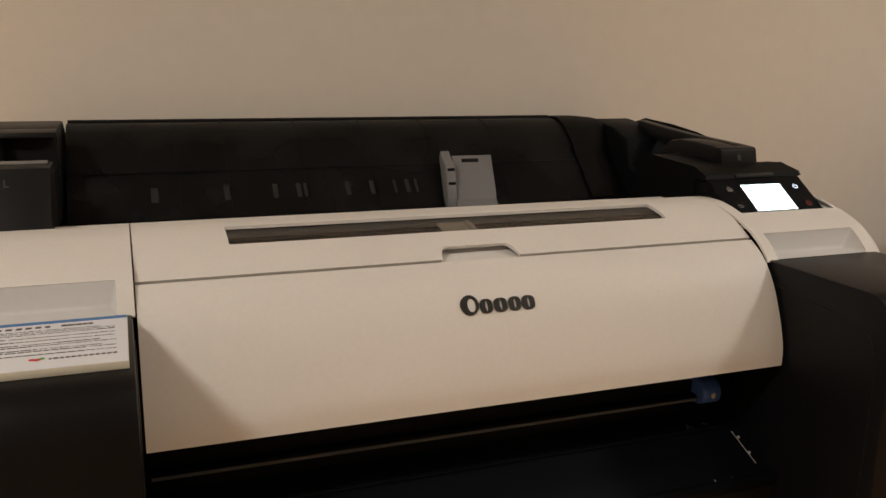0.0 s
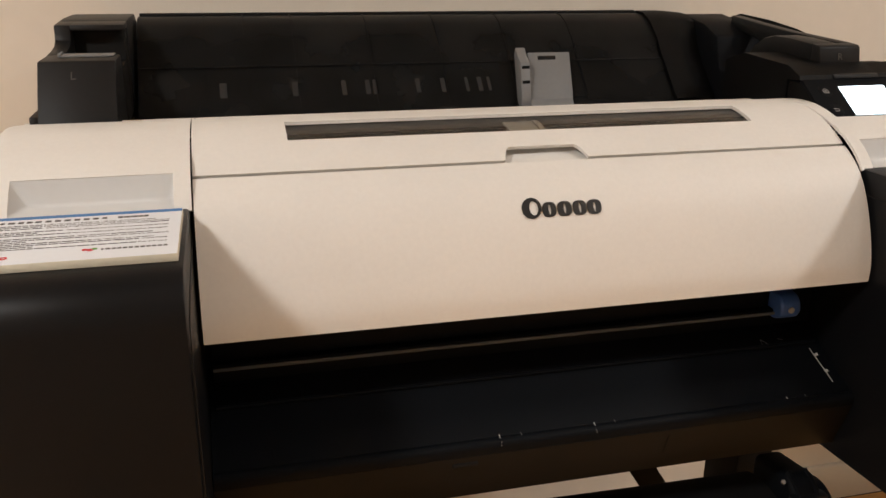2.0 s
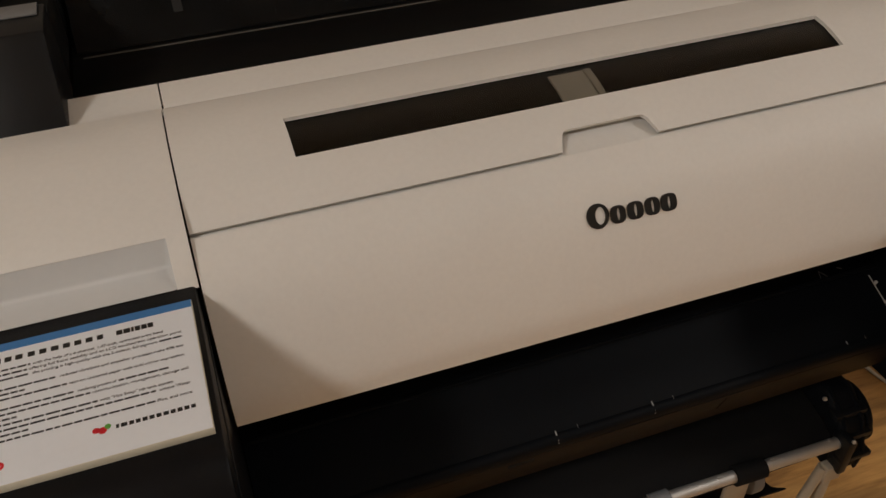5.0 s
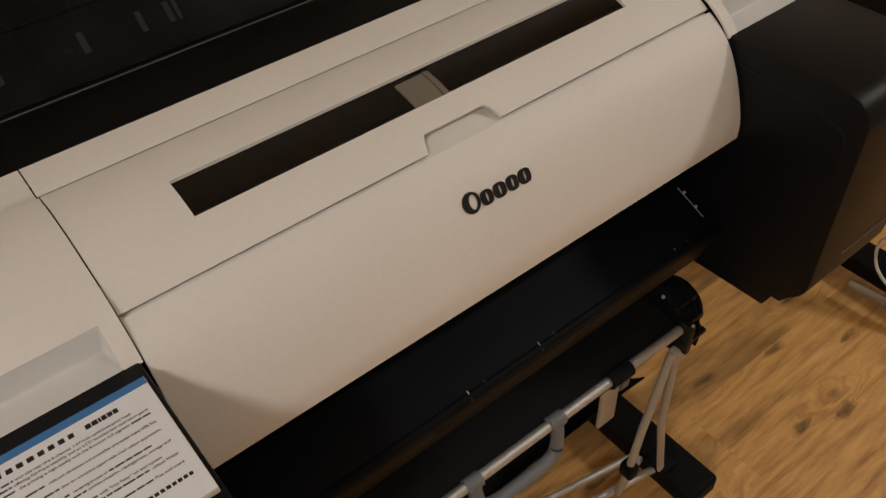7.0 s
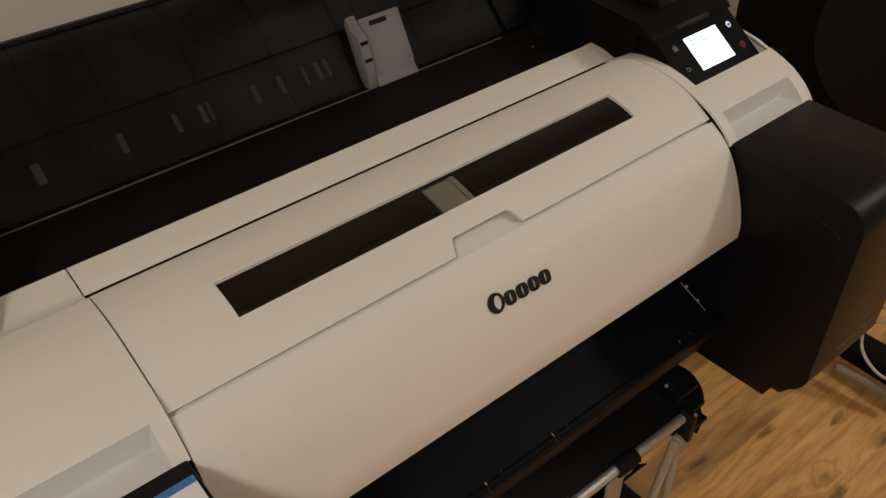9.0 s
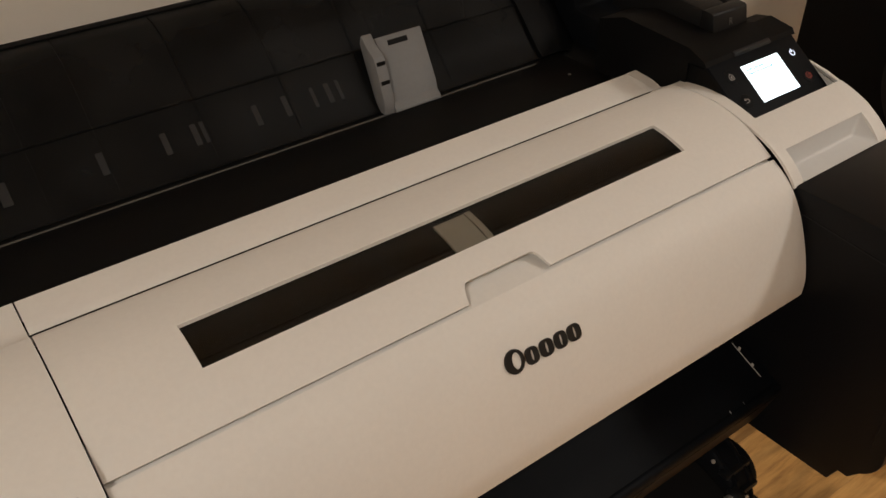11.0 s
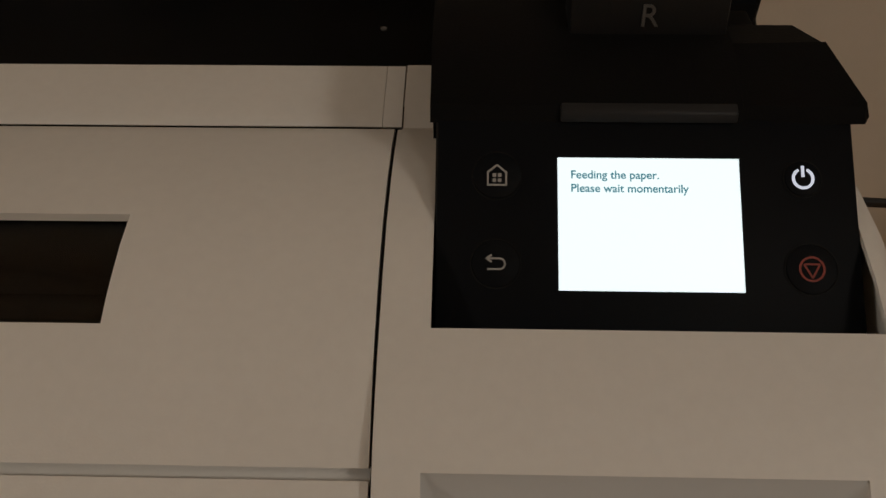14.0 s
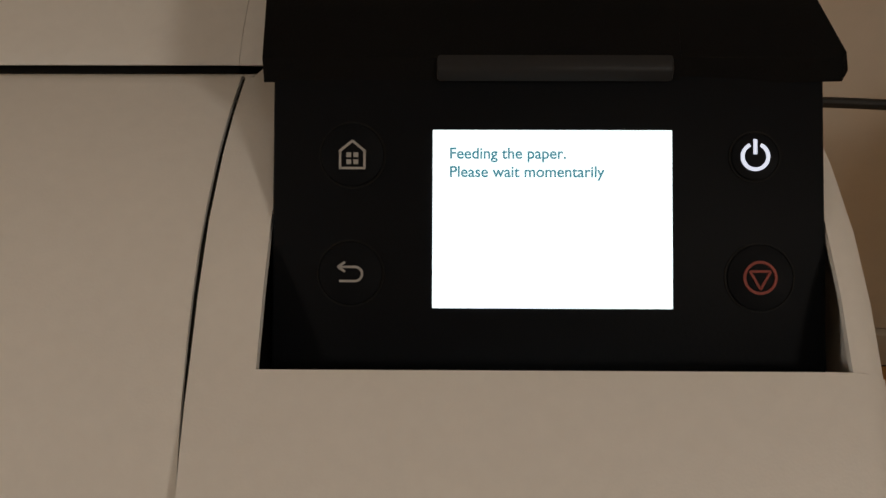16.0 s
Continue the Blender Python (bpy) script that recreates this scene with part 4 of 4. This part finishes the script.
for x0, x1, ty in ((TX, -0.4372, -0.0762), (TX, -0.4392, -0.0802), (TX, -0.4372, -0.0844), (-0.3608, -0.347, -0.0844), (TX, -0.4212, -0.0928), (TX, -0.440, -0.0968), (TX, -0.4162, -0.1008), (TX, -0.4112, -0.1088), (-0.3868, -0.357, -0.1088),
                   (TX, -0.4032, -0.1130), (TX, -0.444, -0.1170), (TX, -0.3992, -0.1210), (TX, -0.3652, -0.1250), (TX, -0.436, -0.1290), (TX, -0.3672, -0.1330)):
    text_bars(x0, x1, ty)
part("bullet", joined(*[box(B0 + 0.012, B0 + 0.0128, BY1 - q - 0.0005, BY1 - q + 0.0004, zb0, zb1, 0) for q in (0.0242, 0.0408, 0.0488, 0.0568, 0.0690, 0.0810)]), TEXT, board)
part("brand_mark", joined(*[moved(ring(0.35, 1.0, 1, 20), Matrix.Translation((B0 + 0.012 + k * 0.0062, BY1 - 0.0985, zb0)) @ Matrix.Diagonal((0.0027, 0.0028 if k else 0.0036, 0.0002, 1))) for k in range(5)]), RED, board, "red mark of five rounded shapes")
part("emblem", joined(moved(disc(0.0024, 0.0002, 16), Matrix.Translation((B0 + 0.0915, BY1 - 0.0925, zb0))), moved(disc(0.0020, 0.0002, 16), Matrix.Translation((B0 + 0.0880, BY1 - 0.0915, zb0)))), RED, board, "small red and green emblem")
part("emblem", joined(moved(disc(0.0018, 0.0003, 16), Matrix.Translation((B0 + 0.0945, BY1 - 0.0905, zb0)))), GREEN, board)
foot_bars, fx = [], B0 + 0.0990
for w in (0.0016, 0.0034, 0.0026, 0.0026, 0.0028, 0.0028, 0.0028, 0.0030, 0.0028, 0.0028, 0.0028, 0.0026):
    foot_bars.append(box(fx, fx + w, BY1 - 0.0935, BY1 - 0.0908, zb0, zb1, 0))
    fx += w + 0.0011
part("footer", joined(*foot_bars), INK, board, "dark footer shown as bars")

# ---- stand and catch basket ----
stand = thing("printer_stand", (0, 0.2, 0.0), "black steel printer stand with two feet and castors", "stand")
for s in (1, -1):
    xc = s * 0.398
    part("foot", box(xc - 0.036, xc + 0.036, -0.140, 0.540, 0.045, 0.088, 0.008, 3), BLACK, stand)
    part("post", box(xc - 0.028, xc + 0.028, 0.150, 0.230, 0.088, 0.628, 0.004), BLACK, stand)
    for cy in (-0.115, 0.515):
        caster = part("castor", joined(moved(disc(0.020, 0.018, 24, 0.003), Matrix.Translation((xc - 0.009, cy, 0.0205)) @ Matrix.Rotation(radians(90), 4, "Y")), box(xc - 0.013, xc + 0.013, cy - 0.012, cy + 0.012, 0.030, 0.0448, 0.002)), RUBBER, stand)
part("cross_beam", box(-0.370, 0.370, 0.170, 0.210, 0.300, 0.360, 0.003), BLACK, stand)
part("top_beam", box(-0.370, 0.370, 0.150, 0.230, 0.590, 0.6278, 0.003), BLACK, stand)
part("brace", moved(box(-0.20, 0.14, -0.003, 0.003, -0.017, 0.017, 0.002), pose(0.254, 0.160, 0.428, 0, 57, 0)), BLACK, stand)

basket = thing("catch_basket", (0, -0.05, 0.5), "black cloth paper catch basket on steel rods under the output guide", "basket")
cloth = [(-0.087, 0.536), (-0.070, 0.543), (-0.045, 0.552), (-0.010, 0.556), (0.025, 0.545), (0.050, 0.50), (0.055, 0.44), (0.03, 0.39), (-0.02, 0.37), (-0.05, 0.40)]
cl = [(p.y, p.z) for p in smooth_line([(0, y, z) for y, z in cloth], 4)]
part("cloth", shell(spread(-0.330, 0.288, 16), lambda x: [(y + 0.003 * math.sin(9 * x + 30 * z) * 1, z + 0.006 * math.sin(5.2 * (x + 0.33)) * (1 if z < 0.6 else 0.0)) for y, z in cl], 0.002), FABRIC, basket, "black sagging cloth")
rod = part("front_rod", tube([(-0.360, -0.083, 0.550), (0.0, -0.083, 0.546), (0.290, -0.083, 0.540)], 0.0068, 14), STEEL, basket, "bright steel front rod")
part("sleeve", tube([(0.154, -0.083, 0.5427), (0.191, -0.083, 0.5420)], 0.0115, 14), FABRIC, basket)
part("sleeve", tube([(-0.165, -0.083, 0.548), (-0.135, -0.083, 0.5477)], 0.0105, 14), FABRIC, basket)
loop = [(0.062, -0.085, 0.545), (0.060, -0.090, 0.510), (0.047, -0.093, 0.489), (0.00, -0.094, 0.486), (-0.05, -0.093, 0.490), (-0.066, -0.090, 0.512), (-0.069, -0.085, 0.547)]
for rx in (0.134, 0.201, 0.276):
    part("rivet", moved(disc(0.0022, 0.0014, 10), Matrix.Translation((rx, -0.0830, 0.5498)) ), STEEL, rod)
part("handle_loop", tube(smooth_line(loop, 5), 0.0088, 12), MIDGREY, basket, "grey plastic handle loop")
for hx in (0.062, -0.069):
    part("loop_clip", tube([(hx - 0.011, -0.083, 0.5455), (hx + 0.011, -0.083, 0.5450)], 0.0098, 14), MIDGREY, basket)
end = part("end_bracket", prism([(-0.045, 0.585), (-0.078, 0.560), (-0.094, 0.520), (-0.092, 0.492), (-0.070, 0.480), (-0.030, 0.490), (0.020, 0.530), (0.020, 0.575)], 0.292, 0.330, 0.010, 4), BLACK_SMOOTH, basket, "black moulded end bracket")
part("bracket_knob", moved(disc(0.018, 0.016, 24, 0.004), Matrix.Translation((0.335, -0.060, 0.520)) @ Matrix.Rotation(radians(90), 4, "Y")), BLACK_SMOOTH, end)
for fx in (0.296, 0.318):
    part("bracket_fin", prism([(-0.040, 0.588), (-0.080, 0.563), (-0.097, 0.522), (-0.094, 0.492), (-0.070, 0.500), (-0.030, 0.560)], fx, fx + 0.004, 0.001), BLACK_SMOOTH, end)
part("clamp", box(0.289, 0.300, -0.100, -0.078, 0.500, 0.556, 0.003), CHARCOAL, end)
part("screw", moved(disc(0.0022, 0.002, 12), Matrix.Translation((0.294, -0.0970, 0.5565)) @ Matrix.Rotation(radians(50), 4, "X")), STEEL, end)
for rz, ry in ((0.566, -0.062), (0.545, -0.078), (0.520, -0.088)):
    part("bracket_rib", box(0.2885, 0.3310, ry - 0.010, ry + 0.004, rz - 0.004, rz + 0.004, 0.002), CHARCOAL, end)
part("screw", moved(disc(0.0026, 0.002, 12), Matrix.Translation((0.2850, -0.050, 0.5800)) @ Matrix.Rotation(radians(40), 4, "X")), STEEL, end)
part("rod_cap", tube([(0.2885, -0.083, 0.5401), (0.2925, -0.083, 0.5400)], 0.0078, 12), CHARCOAL, end)
part("ratchet", moved(disc(0.0375, 0.008, 32, 0.001), Matrix.Translation((0.3302, -0.045, 0.535)) @ Matrix.Rotation(radians(90), 4, "Y")), BLACK_SMOOTH, end)
part("leg_rod", tube([(0.300, -0.080, 0.490), (0.312, -0.076, 0.300), (0.360, -0.070, 0.0935)], 0.0062, 12), PAINTED, basket, "pale painted leg rod")
part("leg_rod", tube([(0.283, -0.084, 0.500), (0.252, -0.084, 0.340), (0.238, -0.085, 0.245), (0.262, -0.060, 0.12), (0.352, -0.030, 0.0935)], 0.0062, 12), PAINTED, basket, "pale painted leg rod")
part("hinge", box(0.230, 0.250, -0.096, -0.072, 0.232, 0.262, 0.004), BLACK_SMOOTH, basket)
part("leg_mount", box(0.281, 0.305, -0.0935, -0.0790, 0.478, 0.505, 0.003), PAINTED, basket, "pale metal leg mount")
part("floor_rod", tube([(0.14, -0.02, 0.094), (0.355, -0.060, 0.0935)], 0.0068, 12), STEEL, basket, "bright steel lower rod")
part("floor_rod", tube([(0.10, 0.03, 0.094), (0.350, -0.020, 0.0935)], 0.0060, 12), STEEL, basket, "bright steel lower rod")
part("foot_clamp", box(0.352, 0.384, -0.085, -0.040, 0.0882, 0.118, 0.005), BLACK_SMOOTH, basket)
part("strap", box(0.160, 0.192, -0.074, -0.068, 0.420, 0.535, 0.002), PAINTED, basket)
part("wheel", moved(disc(0.028, 0.016, 24, 0.003), Matrix.Translation((0.222, -0.030, 0.445)) @ Matrix.Rotation(radians(90), 4, "Y")), GREY, basket, "grey plastic wheel")

# ---- the second printer beside it ----
other = thing("wide_format_printer", (1.2, 0.1, 0.6), "black end of a second wide-format printer on its stand", "printer")
side = [(0.430, 0.560), (0.430, 0.930), (0.36, 0.975), (0.06, 0.975)] + arc(-0.05, 0.915, 0.05, 95, 180, 5) + [(-0.10, 0.64), (0.10, 0.62), (0.14, 0.56)]
part("end_housing", prism(side, 1.050, 1.420, 0.006, 3), BLACK, other)
part("round_cap", moved(disc(0.154, 0.0295, 64, 0.006), Matrix.Translation((1.020, 0.090, 0.775)) @ Matrix.Rotation(radians(90), 4, "Y")), CHARCOAL, other, "large round black end cap")
part("top_casing", box(1.052, 1.418, 0.00, 0.30, 0.9755, 1.000, 0.008), WHITE, other)
other_stand = thing("printer_stand", (1.2, 0.1, 0.0), "black stand of the second printer with pale rods and castors", "stand")
part("foot", box(1.075, 1.150, -0.20, 0.48, 0.045, 0.088, 0.008, 3), BLACK, other_stand)
part("post", box(1.080, 1.145, 0.10, 0.20, 0.088, 0.6395, 0.004), BLACK, other_stand)
part("leg_rod", tube([(1.030, -0.015, 0.060), (1.045, -0.150, 0.060)], 0.011, 12), BEIGE, other_stand, "pale painted rod")
part("leg_rod", tube([(1.050, -0.150, 0.088), (1.050, -0.052, 0.400), (1.060, -0.030, 0.600)], 0.010, 12), BEIGE, other_stand, "pale painted rod")
for cy in (-0.17, 0.45):
    part("castor", joined(moved(disc(0.020, 0.018, 24, 0.003), Matrix.Translation((1.103, cy, 0.0205)) @ Matrix.Rotation(radians(90), 4, "Y")), box(1.10, 1.125, cy - 0.012, cy + 0.012, 0.030, 0.0448, 0.002)), RUBBER, other_stand)

# ---- cables ----
solo("power_cable", tube(smooth_line([(0.4925, 0.42, 0.700), (0.60, 0.42, 0.706), (0.74, 0.42, 0.701), (0.86, 0.42, 0.683), (0.95, 0.42, 0.649), (1.01, 0.42, 0.610), (1.06, 0.42, 0.52), (1.08, 0.42, 0.30), (1.05, 0.46, 0.010), (0.90, 0.50, 0.0045)], 8), 0.0042, 10), RUBBER, "black power cable hanging between the two printers", "cable")
solo("power_cable", tube(smooth_line([(1.055, 0.30, 0.69), (0.92, 0.30, 0.737), (0.855, 0.30, 0.735), (0.832, 0.30, 0.715), (0.834, 0.30, 0.665), (0.850, 0.30, 0.625), (0.90, 0.30, 0.50), (0.95, 0.32, 0.25), (0.97, 0.40, 0.0045), (0.90, 0.52, 0.0045)], 8), 0.0042, 10), RUBBER, "black cable looping beside the second printer", "cable")
solo("data_cable", tube(smooth_line([(1.06, -0.150, 0.215), (1.05, -0.100, 0.233), (1.05, -0.058, 0.219), (1.05, -0.031, 0.184), (1.05, -0.043, 0.125), (1.05, -0.085, 0.092), (1.05, -0.125, 0.097), (1.07, -0.170, 0.120), (1.10, -0.150, 0.180), (1.13, -0.06, 0.20), (1.16, 0.05, 0.10), (1.04, 0.10, 0.008), (0.90, 0.24, 0.006), (0.86, 0.40, 0.006)], 8), 0.0034, 8), CORD, "thin white cable looped over the second stand", "cable")

# ---- floor boards ----
BW = 0.192
rb = random.Random(11)
cut = {}


def board_mesh(x0, x1):
    """One board from x0 to x1 of its full length."""
    key = (round(x0, 3), round(x1, 3))
    if key not in cut:
        bm = box(x0, x1, 0, BW - 0.00015, -0.0125, 0.0, 0.0002, 1)
        cut[key] = bpy.data.meshes.new("floor_board")
        bm.to_mesh(cut[key])
        bm.free()
        cut[key].materials.append(WOOD)
    return cut[key]


y = Y1 - 0.014 - BW
while y > Y0 - 0.1:
    x = X0 - rb.uniform(0.1, 1.2)
    while x < X1:
        lo, hi = max(0.0, X0 - x), min(1.28585, X1 - x)
        ob = new("floor_board", board_mesh(lo, hi))
        ob.parent = floor
        ob.location = (x, y, 0)
        x += 1.286
    y -= BW
